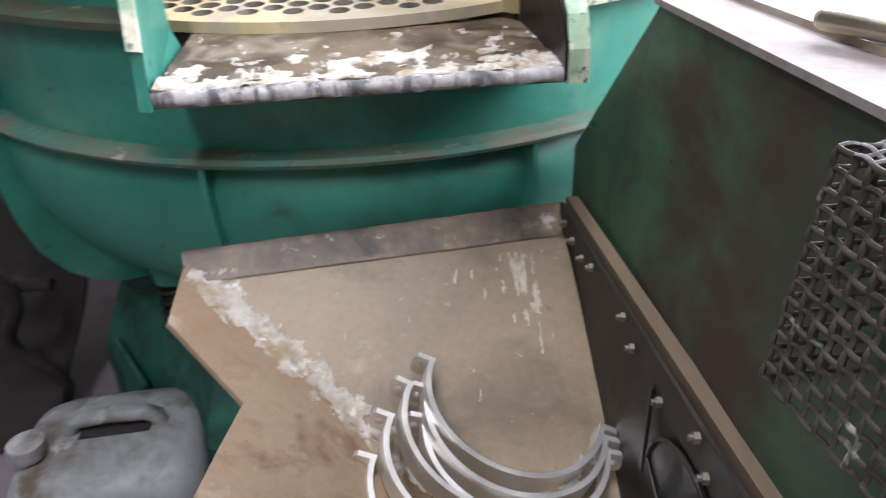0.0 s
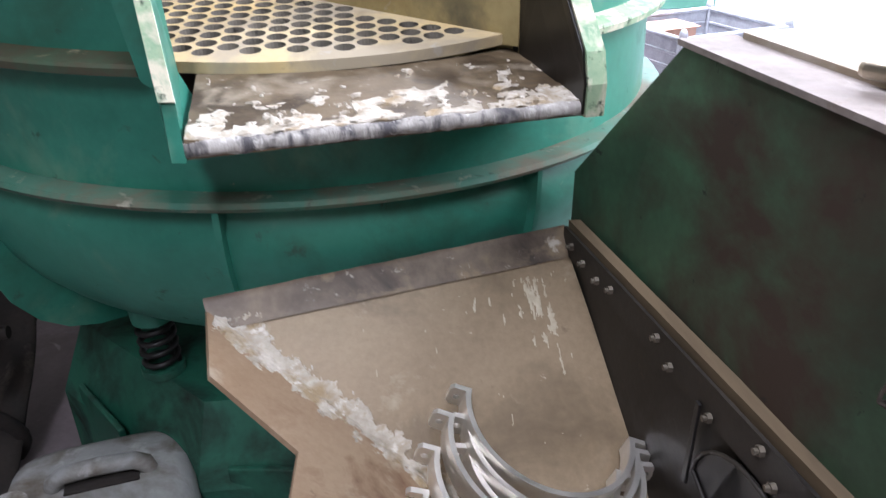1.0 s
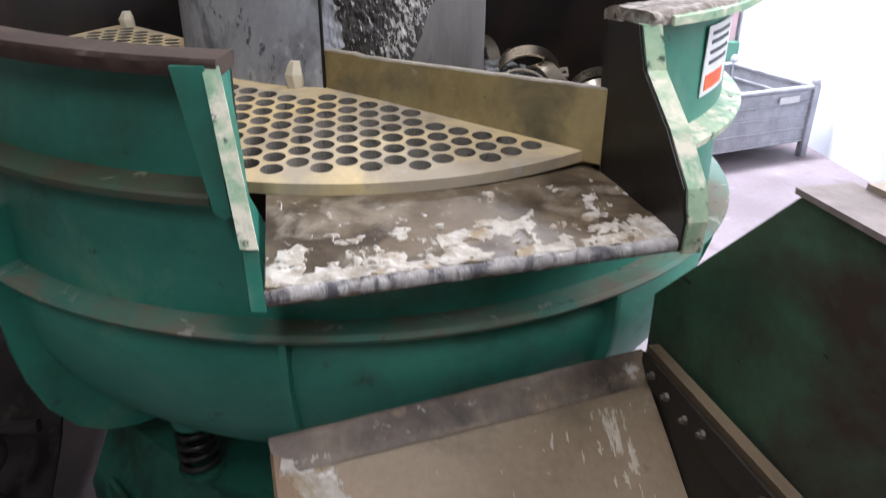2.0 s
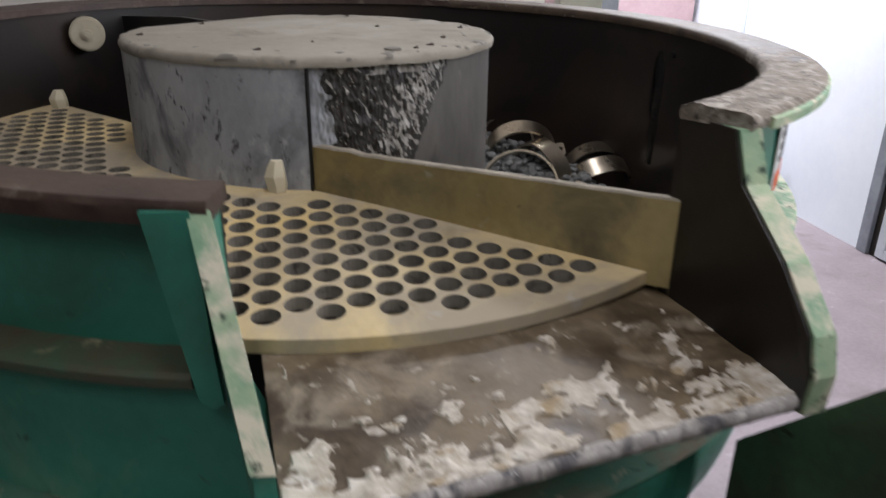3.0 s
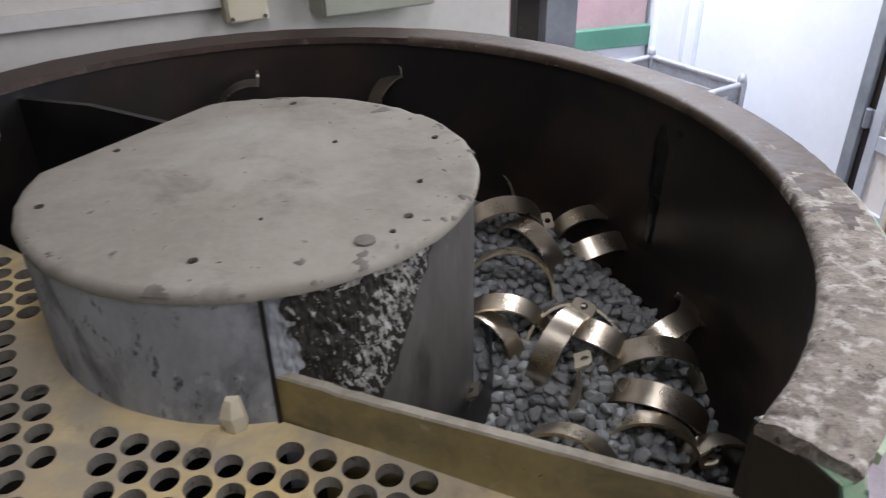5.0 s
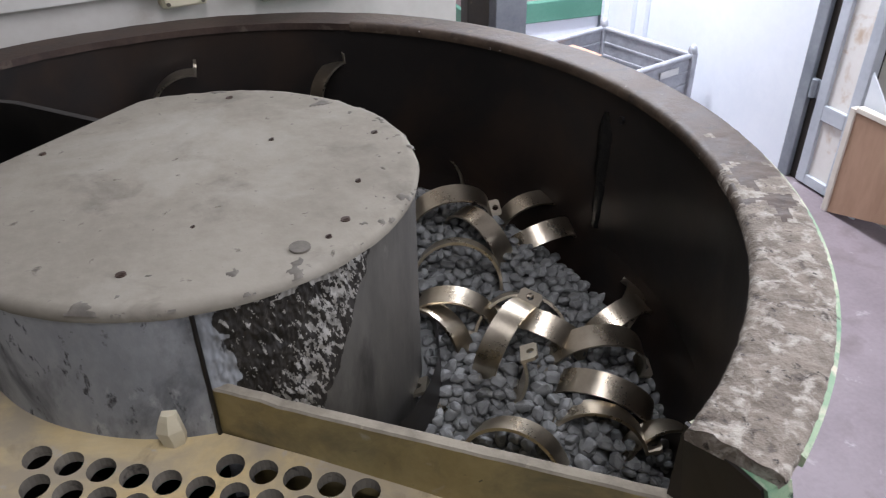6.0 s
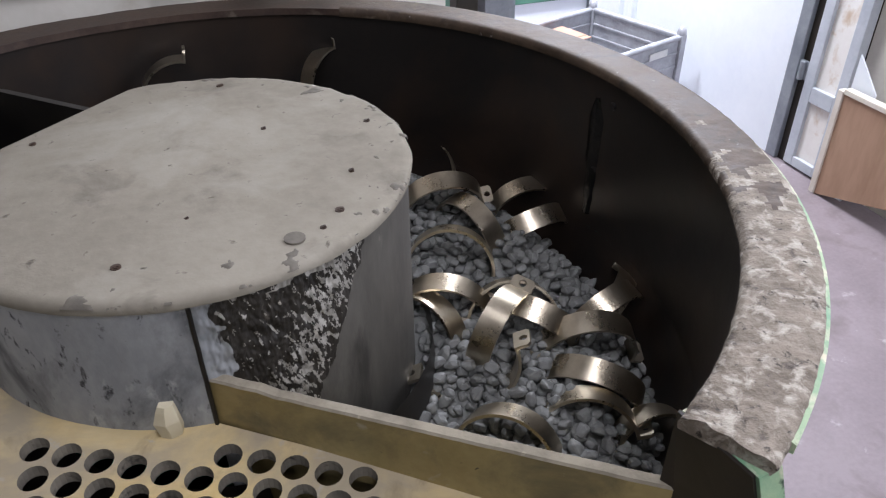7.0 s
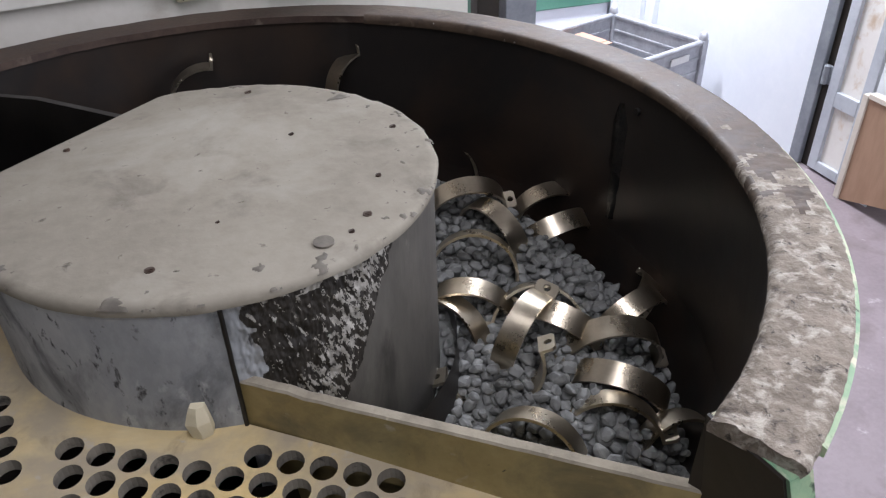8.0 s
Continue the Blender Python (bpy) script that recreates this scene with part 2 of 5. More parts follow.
WALL = surface("dirty_white_plaster", rgb((196, 190, 182)), rgb((208, 203, 196)), 3, 0.85, 0, 0.12, 50,
               layers=((rgb((170, 158, 146)), 6, 0.62, 0.8, 0.9),))
# Darker plaster for walls out of view, chosen to cut bounced light.
WALL_LOW_BOUNCE = surface("bounce_cutting_grey_plaster", rgb((112, 108, 102)), rgb((126, 122, 116)), 3, 0.85, 0, 0.12, 50)
PANEL_WHITE = surface("pale_blue_white_sheet", rgb((226, 232, 240)), rgb((234, 239, 245)), 2, 0.6, 0, 0.03, 30)
DOOR_PANEL = surface("stained_white_door_panel", rgb((232, 228, 222)), rgb((240, 237, 232)), 6, 0.7, 0, 0.05, 50,
                     layers=((rgb((206, 184, 160)), 9, 0.56, 0.72, 0.8),))
GREY_FRAME = surface("grey_painted_steel_frame", rgb((128, 134, 142)), rgb((150, 156, 162)), 8, 0.5, 0.2, 0.05, 60)
DOOR_STILE = surface("pale_grey_door_paint", rgb((178, 184, 192)), rgb((196, 201, 208)), 8, 0.5, 0, 0.05, 60,
                     layers=((rgb((150, 150, 152)), 16, 0.60, 0.74, 0.7),))
PLY = surface("brown_plywood_sheet", rgb((156, 122, 98)), rgb((178, 144, 120)), 5, 0.7, 0, 0.1, 60, stretch=(1, 1, 0.2))
PALE_WOOD = surface("pale_sawn_edge", rgb((214, 204, 190)), rgb((226, 218, 206)), 12, 0.8, 0, 0.1, 60)
FLOOR = surface("purple_grey_concrete", rgb((118, 107, 111)), rgb((136, 125, 129)), 3, 0.6, 0, 0.15, 70,
                layers=((rgb((112, 100, 102)), 5, 0.55, 0.7, 0.6), (rgb((180, 172, 172)), 12, 0.64, 0.76, 0.8)))
# Grey picked for the unseen ceiling so that it bounces less light.
CEIL = surface("grey_ceiling", rgb((112, 110, 106)), rgb((124, 122, 118)), 3, 0.9, 0, 0.05, 40)
JBOX = surface("aged_cream_plastic", rgb((196, 186, 158)), rgb((208, 199, 174)), 12, 0.5, 0, 0.03, 60, layers=((rgb((150, 138, 110)), 20, 0.64, 0.74, 0.7),))
GREYBOX = surface("grey_green_painted_box", rgb((150, 150, 132)), rgb((162, 162, 146)), 6, 0.45, 0, 0.03, 60)
CONDUIT = surface("white_pvc_trunking", rgb((202, 198, 190)), rgb((214, 210, 203)), 8, 0.5, 0, 0.03, 50)
CRATE_STEEL = surface("galvanised_crate_steel", rgb((150, 152, 158)), rgb((176, 178, 184)), 14, 0.5, 0.35, 0.08, 90, layers=((rgb((178, 180, 186)), 20, 0.6, 0.72, 0.6),))
CARDBOARD = surface("reddish_cardboard", rgb((162, 124, 104)), rgb((178, 140, 120)), 8, 0.85, 0, 0.06, 60)
TEAL = surface("teal_painted_panel", rgb((70, 122, 104)), rgb((86, 136, 118)), 4, 0.5, 0, 0.04, 60)
PINK = surface("faded_pink_panel", rgb((170, 142, 146)), rgb((184, 158, 160)), 4, 0.6, 0, 0.04, 60)
# Brown taken near black, with the dark corner's shade in the colour.
SHADE_BROWN = surface("shade_dark_brown", rgb((28, 24, 22)), rgb((46, 40, 36)), 14, 0.9, 0, 0.5, 120, layers=((rgb((84, 76, 70)), 10, 0.6, 0.74, 0.9),))
NYLON = surface("white_nylon_roller", rgb((160, 152, 132)), rgb((176, 168, 148)), 20, 0.5, 0, 0.05, 90, layers=((rgb((150, 142, 122)), 25, 0.62, 0.72, 0.8),))
TUBE = surface("milky_tube_glass", rgb((225, 225, 222)), rgb((232, 232, 230)), 5, 0.3, 0, 0.0, 30)


# ---------------- building helpers ----------------
def mesh_of(name, bm, material, smooth=None):
    me = bpy.data.meshes.new(name)
    bmesh.ops.recalc_face_normals(bm, faces=bm.faces)
    bm.to_mesh(me)
    bm.free()
    for m in (material if isinstance(material, (list, tuple)) else [material]):
        me.materials.append(m)
    if smooth is not None:
        me.shade_smooth()
        me.set_sharp_from_angle(angle=radians(smooth))
    return me


def thing(name, bm, material, label, category, group="", kind="", smooth=None):
    """One top-level mesh object."""
    return tagged(new(name, mesh_of(name, bm, material, smooth)), label, category, group, kind)


def empty(name, label, category, group=""):
    return tagged(new(name), label, category, group)


def part(name, bm, material, parent, label="", smooth=None):
    ob = new(name, mesh_of(name, bm, material, smooth))
    ob.parent = parent
    if label:
        ob["label"] = label
    return ob


def box(bm, x0, x1, y0, y1, z0, z1, m=None, bevel=0.0):
    r = bmesh.ops.create_cube(bm, size=1)
    vs = r["verts"]
    bmesh.ops.transform(bm, verts=vs, matrix=Matrix.Translation(((x0 + x1) / 2, (y0 + y1) / 2, (z0 + z1) / 2)) @ Matrix.Diagonal((x1 - x0, y1 - y0, z1 - z0, 1)))
    if bevel:
        es = list({e for v in vs for e in v.link_edges})
        vs = list({v for f in bmesh.ops.bevel(bm, geom=es, offset=bevel, segments=2, affect="EDGES", profile=0.5)["faces"] for v in f.verts} | {v for v in vs if v.is_valid})
    if m is not None:
        bmesh.ops.transform(bm, verts=vs, matrix=m)
    return vs


def boxed(*a, **k):
    bm = bmesh.new()
    box(bm, *a, **k)
    return bm


def rod(bm, p, q, r, n=12, r2=None):
    p, q = Vector(p), Vector(q)
    d = q - p
    m = Matrix.Translation((p + q) / 2) @ d.to_track_quat("Z", "Y").to_matrix().to_4x4()
    return bmesh.ops.create_cone(bm, cap_ends=True, segments=n, radius1=r, radius2=r if r2 is None else r2, depth=d.length, matrix=m)["verts"]


def plate(bm, points, push):
    """A flat plate: the outline points, thickened by the vector push."""
    push = Vector(push)
    lo = [bm.verts.new(Vector(p)) for p in points]
    hi = [bm.verts.new(Vector(p) + push) for p in points]
    bm.faces.new(lo[::-1])
    bm.faces.new(hi)
    n = len(points)
    for i in range(n):
        bm.faces.new((lo[i], lo[(i + 1) % n], hi[(i + 1) % n], hi[i]))


def lathe(bm, profile, a0, a1, steps, cx, cy, close=False, wobble=0.0, rise=False):
    """Turns a profile of (radius, z) round the upright axis at cx, cy from angle a0 to a1 in degrees."""
    full = abs(a1 - a0) >= 359.9
    rings = []
    for i in range(steps if full else steps + 1):
        a = radians(a0 + (a1 - a0) * i / steps)
        ring = []
        for k, (r, z) in enumerate(profile):
            w = wobble * noise.noise(Vector((math.cos(a) * 16, math.sin(a) * 16, k * 3.1))) if wobble else 0
            ring.append(bm.verts.new((cx + (r + w) * math.cos(a), cy + (r + w) * math.sin(a), z + w * 0.5)))
            if rise and z > 0.95:
                v = ring[-1].co
                if v.x < -0.2:
                    v.z -= 0.020 * max(0, min(1, (1.4 - v.y) / 0.35))
                v.z += 0.016 * max(0, min(1, (v.y - 1.35) / 0.7)) + 0.008 * max(0, min(1, (-v.x - 0.3) / 0.4))
        rings.append(ring)
    n = len(profile)
    for i in range(steps):
        p, q = rings[i], rings[(i + 1) % len(rings)]
        for k in range(n if close else n - 1):
            bm.faces.new((p[k], q[k], q[(k + 1) % n], p[(k + 1) % n]))
    if close and not full:
        bm.faces.new(rings[0])
        bm.faces.new(rings[-1][::-1])


def sweep(bm, points, r, n=8):
    """A round tube along points."""
    rings = []
    for i, p in enumerate(points):
        p = Vector(p)
        d = (Vector(points[min(i + 1, len(points) - 1)]) - Vector(points[max(i - 1, 0)])).normalized()
        u = d.orthogonal().normalized() if i == 0 else (u - d * u.dot(d)).normalized()
        v = d.cross(u)
        rings.append([bm.verts.new(p + r * (math.cos(6.28319 * k / n) * u + math.sin(6.28319 * k / n) * v)) for k in range(n)])
    for p, q in zip(rings, rings[1:]):
        for k in range(n):
            bm.faces.new((p[k], p[(k + 1) % n], q[(k + 1) % n], q[k]))
    bm.faces.new(rings[0][::-1])
    bm.faces.new(rings[-1])


def flecks(bm, at, nu, nv, keep):
    """Ragged patches on a surface: the cells (u, v in 0..1) for which keep() is over 0 become a thin raised skin with edges that run down."""
    made = {}

    def vert(i, j, lift):
        if (i, j, lift) not in made:
            made[i, j, lift] = bm.verts.new(at(i / nu, j / nv, lift))
        return made[i, j, lift]

    cells = {(i, j) for i in range(nu) for j in range(nv) if keep((i + 0.5) / nu, (j + 0.5) / nv) > 0}
    for i, j in cells:
        corners = []
        for a, b in ((i, j), (i + 1, j), (i + 1, j + 1), (i, j + 1)):
            whole = all(c in cells for c in ((a - 1, b - 1), (a, b - 1), (a - 1, b), (a, b)))
            corners.append(vert(a, b, 1 if whole else 0))
        bm.faces.new(corners)


def speck(x, y, s, seed, octaves=3):
    """Fractal noise about -1..1."""
    return sum(noise.noise(Vector((x * s * 2 ** k, y * s * 2 ** k, seed + 7 * k))) * 0.62 ** k for k in range(octaves))


def ring_at(cx, cy, r, deg):
    return cx + r * math.cos(radians(deg)), cy + r * math.sin(radians(deg))


# ---------------- the room ----------------
thing("floor", boxed(-2.6, 3.2, -2.2, 5.4, -0.1, 0), FLOOR, "purple-grey worn concrete workshop floor", "floor", kind="structure")
# Ceiling, left and front walls are unseen; they enclose and limit the light.
thing("ceiling", boxed(-2.6, 3.2, -2.2, 5.4, 2.9, 3.0), CEIL, "unseen workshop ceiling, greyed to cut bounced light", "ceiling", kind="structure")
thing("wall_left", boxed(-2.7, -2.6, -2.2, 5.4, 0, 2.9), WALL_LOW_BOUNCE, "unseen plaster wall, greyed to cut bounced light", "wall", kind="structure")
thing("wall_front", boxed(-2.6, 3.2, -2.3, -2.2, 0, 2.9), WALL_LOW_BOUNCE, "unseen plaster wall, greyed to cut bounced light", "wall", kind="structure")
thing("wall_far", boxed(-2.6, 3.2, 5.4, 5.5, 0, 2.9), WALL, "off-white far wall beyond the partition", "wall", kind="structure")
# partition behind the bowl, slightly turned
slant = pose(-0.19, 2.36, 0, 0, 0, 11.3)
bm = boxed(-2.4, 0.68, 0, 0.12, 0, 2.9, m=slant)
thing("wall_back", bm, WALL, "dirty white plaster wall behind the round machine", "wall", kind="structure")
# right wall with window opening and the pale sheet
bm = bmesh.new()
for y0, y1, z0, z1 in ((-2.2, -0.25, 0, 2.9), (-0.25, 2.05, 0, 1.25), (-0.25, 2.05, 2.65, 2.9), (2.05, 2.60, 0, 2.9), (2.60, 2.90, 2.1, 2.9)):
    box(bm, 2.09, 2.19, y0, y1, z0, z1)
thing("wall_right", bm, WALL, "dirty white plaster wall with a window opening", "wall", kind="structure")
thing("wall_sheet", boxed(2.05, 2.19, 2.90, 5.4, 0, 2.9), PANEL_WHITE, "pale blue-white smooth sheeted wall", "wall", kind="structure")
for y in (3.97, 4.09, 4.36):
    thing("trim", boxed(2.02, 2.049, y, y + 0.035, 0, 2.9, bevel=0.004), PANEL_WHITE, "pale upright cover strip on the sheeted wall", "trim", kind="structure")
bm = bmesh.new()
for y in (-0.25, 0.88, 2.0):
    box(bm, 2.11, 2.16, y, y + 0.05, 1.25, 2.65)
for z in (1.25, 2.6):
    box(bm, 2.11, 2.16, -0.2, 2.0, z, z + 0.05)
win = thing("window_1", bm, GREY_FRAME, "grey steel window frame in the wall", "window", kind="structure")

# door beside the pale sheet
door = tagged(new("door_1"), "white stained door with grey steel stiles", "door", kind="structure")
part("stile", boxed(2.04, 2.10, 2.845, 2.90, 0, 2.1, bevel=0.004), GREY_FRAME, door, "grey steel door post")
part("stile", boxed(2.045, 2.085, 2.755, 2.80, 0.01, 2.1, bevel=0.003), DOOR_STILE, door)
part("stile", boxed(2.045, 2.085, 2.60, 2.645, 0.01, 2.1, bevel=0.003), DOOR_STILE, door)
for z0, z1 in ((0.01, 0.05), (0.28, 0.34), (1.0, 1.06), (2.05, 2.1)):
    part("rail", boxed(2.045, 2.085, 2.645, 2.755, z0, z1, bevel=0.003), DOOR_STILE, door)
for z0, z1 in ((0.05, 0.28), (0.34, 1.0), (1.06, 2.05)):
    part("panel", boxed(2.060, 2.075, 2.645, 2.755, z0, z1), DOOR_PANEL, door, "white panel with brown stains")
for z in (0.35, 1.7):
    bm = bmesh.new()
    rod(bm, (2.04, 2.822, z), (2.04, 2.822, z + 0.07), 0.012)
    box(bm, 2.046, 2.056, 2.80, 2.845, z, z + 0.07)
    part("hinge", bm, GREY_FRAME, door)
# The door gap's shade is put in as a dark strip.
part("strip", boxed(2.06, 2.10, 2.80, 2.845, 0, 2.1), GUTTER_STEEL, door, "dark strip for the shaded gap between post and door")

# plywood sheet leaning beside the door
sheet = empty("plywood_board", "brown plywood panel with pale sawn edges standing by the door", "board")
bm = bmesh.new()
plate(bm, [(1.985, 2.555, 0.0), (1.985, 2.555, 0.40), (1.985, 2.13, 0.40), (1.985, 2.13, 0.13), (1.985, 2.24, 0.10)], (0.018, 0, 0))
part("panel", bm, PLY, sheet)
part("edge_strip", boxed(1.978, 2.01, 2.555, 2.580, 0, 0.41, bevel=0.003), PALE_WOOD, sheet)
part("edge_strip", boxed(1.978, 2.01, 2.13, 2.555, 0.40, 0.42, bevel=0.003), PALE_WOOD, sheet)
part("leg", boxed(1.978, 2.01, 2.105, 2.13, 0, 0.41, bevel=0.003), PALE_WOOD, sheet)
bm = bmesh.new()
plate(bm, [(2.03, 2.575, 0.0), (2.03, 2.575, 0.53), (2.03, 2.47, 0.42), (2.03, 2.47, 0.0)], (0.006, 0, 0))
thing("white_board", bm, PANEL_WHITE, "white board offcut standing behind the plywood panel", "board")

# far things beyond the partition
bench = empty("far_cabinet", "teal and white cabinet with a faded pink front", "cabinet")
part("body", boxed(1.21, 2.02, 4.42, 4.9, 0.0, 0.25), PANEL_WHITE, bench)
part("rail", boxed(1.20, 2.03, 4.40, 4.91, 0.25, 0.36, bevel=0.005), TEAL, bench, "teal painted band")
part("panel", boxed(1.22, 2.01, 4.44, 4.9, 0.36, 1.5), PINK, bench, "faded pink panel")
post = empty("steel_post", "grey-green square steel post with a beige box", "post")
part("post", boxed(0.97, 1.10, 3.4, 3.5, 0, 2.9, bevel=0.004), GREY_FRAME, post)
# Dark upright added where there is only a gap in shade.
part("post", boxed(0.86, 0.95, 3.42, 3.5, 0, 2.9, bevel=0.004), GUTTER_STEEL, post, "dark upright for the shaded gap beside the post")
part("switch_box", boxed(0.82, 1.0, 3.33, 3.40, 0.80, 1.15, bevel=0.006), GREYBOX, post)

# steel crate on the floor
cx0, cy0 = 1.935, 3.435
crate_m = Matrix.Translation((cx0, cy0, 0)) @ Matrix(((-0.953, -0.302, 0, 0), (-0.302, 0.953, 0, 0), (0, 0, 1, 0), (0, 0, 0, 1)))
crate = empty("steel_crate", "grey galvanised steel stacking crate on the floor", "crate")
W, D = 0.62, 0.53
for px, py in ((0, 0), (W, 0), (0, D), (W, D)):
    bm = bmesh.new()
    box(bm, px - 0.018, px + 0.018, py - 0.018, py + 0.018, 0, 0.345, bevel=0.003)
    vs = bmesh.ops.create_uvsphere(bm, u_segments=10, v_segments=6, radius=0.026)["verts"]
    bmesh.ops.transform(bm, verts=vs, matrix=Matrix.Translation((px, py, 0.352)) @ Matrix.Diagonal((0.8, 0.8, 1.3, 1)))
    bm.transform(crate_m)
    part("corner_post", bm, CRATE_STEEL, crate, smooth=40)
for side in range(4):
    for k in range(4):
        z = 0.08 + 0.062 * k
        bm = bmesh.new()
        if side < 2:
            y = (0, D)[side]
            box(bm, 0.02, W - 0.02, y - 0.004, y + 0.004, z + 0.006, z + 0.056)
            box(bm, 0.02, W - 0.02, y - 0.010, y + 0.010, z - 0.004, z + 0.008, bevel=0.003)
        else:
            x = (0, W)[side - 2]
            box(bm, x - 0.004, x + 0.004, 0.02, D - 0.02, z + 0.006, z + 0.056)
            box(bm, x - 0.010, x + 0.010, 0.02, D - 0.02, z - 0.004, z + 0.008, bevel=0.003)
        bm.transform(crate_m)
        part("slat", bm, CRATE_STEEL, crate)
for p, q in (((0, 0), (W, 0)), ((0, D), (W, D)), ((0, 0), (0, D)), ((W, 0), (W, D))):
    bm = bmesh.new()
    rod(bm, (*p, 0.335), (*q, 0.335), 0.013)
    bm.transform(crate_m)
    part("top_rail", bm, CRATE_STEEL, crate, smooth=40)
bm = boxed(0.01, W - 0.01, 0.01, D - 0.01, 0.075, 0.085)
bm.transform(crate_m)
part("bottom_panel", bm, CRATE_STEEL, crate)
bm = boxed(0.10, 0.22, -0.014, -0.010, 0.275, 0.305)
bm.transform(crate_m)
part("card_holder", bm, PAPER, crate, "pale card in a holder")
carton = bmesh.new()
box(carton, 0.24, 0.50, 0.34, 0.50, 0.086, 0.31, bevel=0.004)
box(carton, 0.24, 0.50, 0.31, 0.34, 0.302, 0.306)
carton.transform(crate_m)
thing("carton", carton, CARDBOARD, "reddish cardboard carton inside the steel crate", "box")

# wall fittings on the partition
jbx = empty("junction_box", "aged cream plastic junction box on the wall", "junction box")
bm = boxed(-0.025, 0.065, -0.045, 0.0, 1.035, 1.125, m=slant, bevel=0.006)
part("body", bm, JBOX, jbx)
part("lid", boxed(-0.021, 0.061, -0.052, -0.046, 1.039, 1.121, m=slant, bevel=0.003), JBOX, jbx)
for x, z in ((-0.014, 1.046), (0.054, 1.046), (-0.014, 1.114), (0.054, 1.114)):
    bm = bmesh.new()
    rod(bm, (x, -0.056, z), (x, -0.05, z), 0.004, 8)
    bm.transform(slant)
    part("screw", bm, BOLT, jbx)
trunk = empty("cable_trunking", "white plastic cable trunking along the wall", "trunking")
part("channel", boxed(-2.4, -0.027, -0.02, 0, 1.068, 1.092, m=slant, bevel=0.002), CONDUIT, trunk)
part("cover", boxed(-2.4, -0.027, -0.024, -0.0205, 1.066, 1.094, m=slant), CONDUIT, trunk)
pbx = empty("control_box", "grey-green painted control box on the wall", "control box")
part("body", boxed(0.165, 0.43, -0.085, 0, 1.032, 1.40, m=slant, bevel=0.004), GREYBOX, pbx)
part("door", boxed(0.170, 0.425, -0.097, -0.087, 1.037, 1.395, m=slant, bevel=0.003), GREYBOX, pbx)
bm = bmesh.new()
rod(bm, (0.41, -0.104, 1.2), (0.41, -0.096, 1.2), 0.01, 12)
bm.transform(slant)
part("lock", bm, BOLT, pbx)
cab = bmesh.new()
sweep(cab, [slant @ Vector((0.066 + 0.1 * k / 8, -0.022, 1.095 + 0.012 * math.sin(k / 8 * 1.6))) for k in range(9)], 0.006)
gl = rod(cab, slant @ Vector((0.148, -0.022, 1.106)), slant @ Vector((0.166, -0.022, 1.107)), 0.012)
thing("cable", cab, GREYBOX, "short grey cable between junction box and control box", "cable", smooth=40)

# ceiling tube fixtures, unseen, added to go with the lamps
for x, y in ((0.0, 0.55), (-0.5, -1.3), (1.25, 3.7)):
    fx = empty("ceiling_light", "white tube light fixture added out of view under the ceiling", "ceiling light", "ceiling tube lights")
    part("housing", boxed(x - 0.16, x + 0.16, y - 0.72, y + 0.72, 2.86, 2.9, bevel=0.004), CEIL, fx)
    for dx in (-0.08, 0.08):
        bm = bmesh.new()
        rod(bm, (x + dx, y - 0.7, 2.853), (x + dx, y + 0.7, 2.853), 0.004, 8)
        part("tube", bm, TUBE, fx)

# ---------------- the round vibratory machine ----------------
BX, BY = -0.165, 1.507          # axis of the bowl
KX, KY = -0.195, 1.528          # axis of the middle column
A_RIM = 299.3
A_LEFT, A_RIGHT = 258.5, 302.0  # the chute's opening, in degrees
machine = empty("vibratory_bowl", "teal-green round vibratory finishing bowl with dark lining", "finishing machine")

# wall of the bowl: open between the two angles over the chute's height
bm = bmesh.new()
lathe(bm, [(0.597, 0.70), (0.597, 1.028), (0.603, 1.028), (0.612, 0.70)], A_RIGHT - 360, A_LEFT, 120, BX, BY, close=True, rise=True)
lathe(bm, [(0.597, 0.70), (0.597, 0.80), (0.612, 0.80), (0.612, 0.70)], A_LEFT, A_RIGHT, 24, BX, BY, close=True)
part("outer_wall", bm, GREEN, machine, "teal-green painted steel wall", smooth=35)
bm = bmesh.new()
lathe(bm, [(0.575, 0.78), (0.575, 1.030), (0.596, 1.030), (0.596, 0.78)], A_RIGHT - 360, 200, 110, BX, BY, close=True, rise=True)
lathe(bm, [(0.592, 0.78), (0.592, 1.022), (0.596, 1.022), (0.596, 0.78)], 200, A_LEFT, 40, BX, BY, close=True, rise=True)
part("lining", bm, LINING, machine, "dark wet rubber lining", smooth=35)
# rounded trough inside
bm = bmesh.new()
trough = [(0.575, 0.78)]
for k in range(1, 13):
    a = radians(180 * k / 12)
    trough.append((0.41 + 0.165 * math.cos(a), 0.78 - 0.22 * math.sin(a)))
trough.append((0.245, 0.80))
lathe(bm, trough, 0, 360, 120, BX, BY)
part("trough", bm, LINING, machine, "dark rounded trough", smooth=60)
# lower shell
bm = bmesh.new()
shell = [(0.604, 0.715), (0.612, 0.690)] + [(0.37 + 0.254 * math.cos(radians(a)), 0.672 - 0.256 * math.sin(radians(a))) for a in range(0, 91, 9)] + [(0.0, 0.416)]
lathe(bm, shell, 0, 360, 120, BX, BY)
part("lower_shell", bm, GREEN, machine, "teal-green rounded underside", smooth=50)
# rings round the outside
bm = bmesh.new()
lathe(bm, [(0.605, 0.712), (0.605, 0.724), (0.643, 0.722), (0.647, 0.716), (0.643, 0.710)], 0, 360, 144, BX, BY, close=True)
part("lower_ring", bm, DUSTY_GREEN, machine, "flange ring with dusty top", smooth=30)
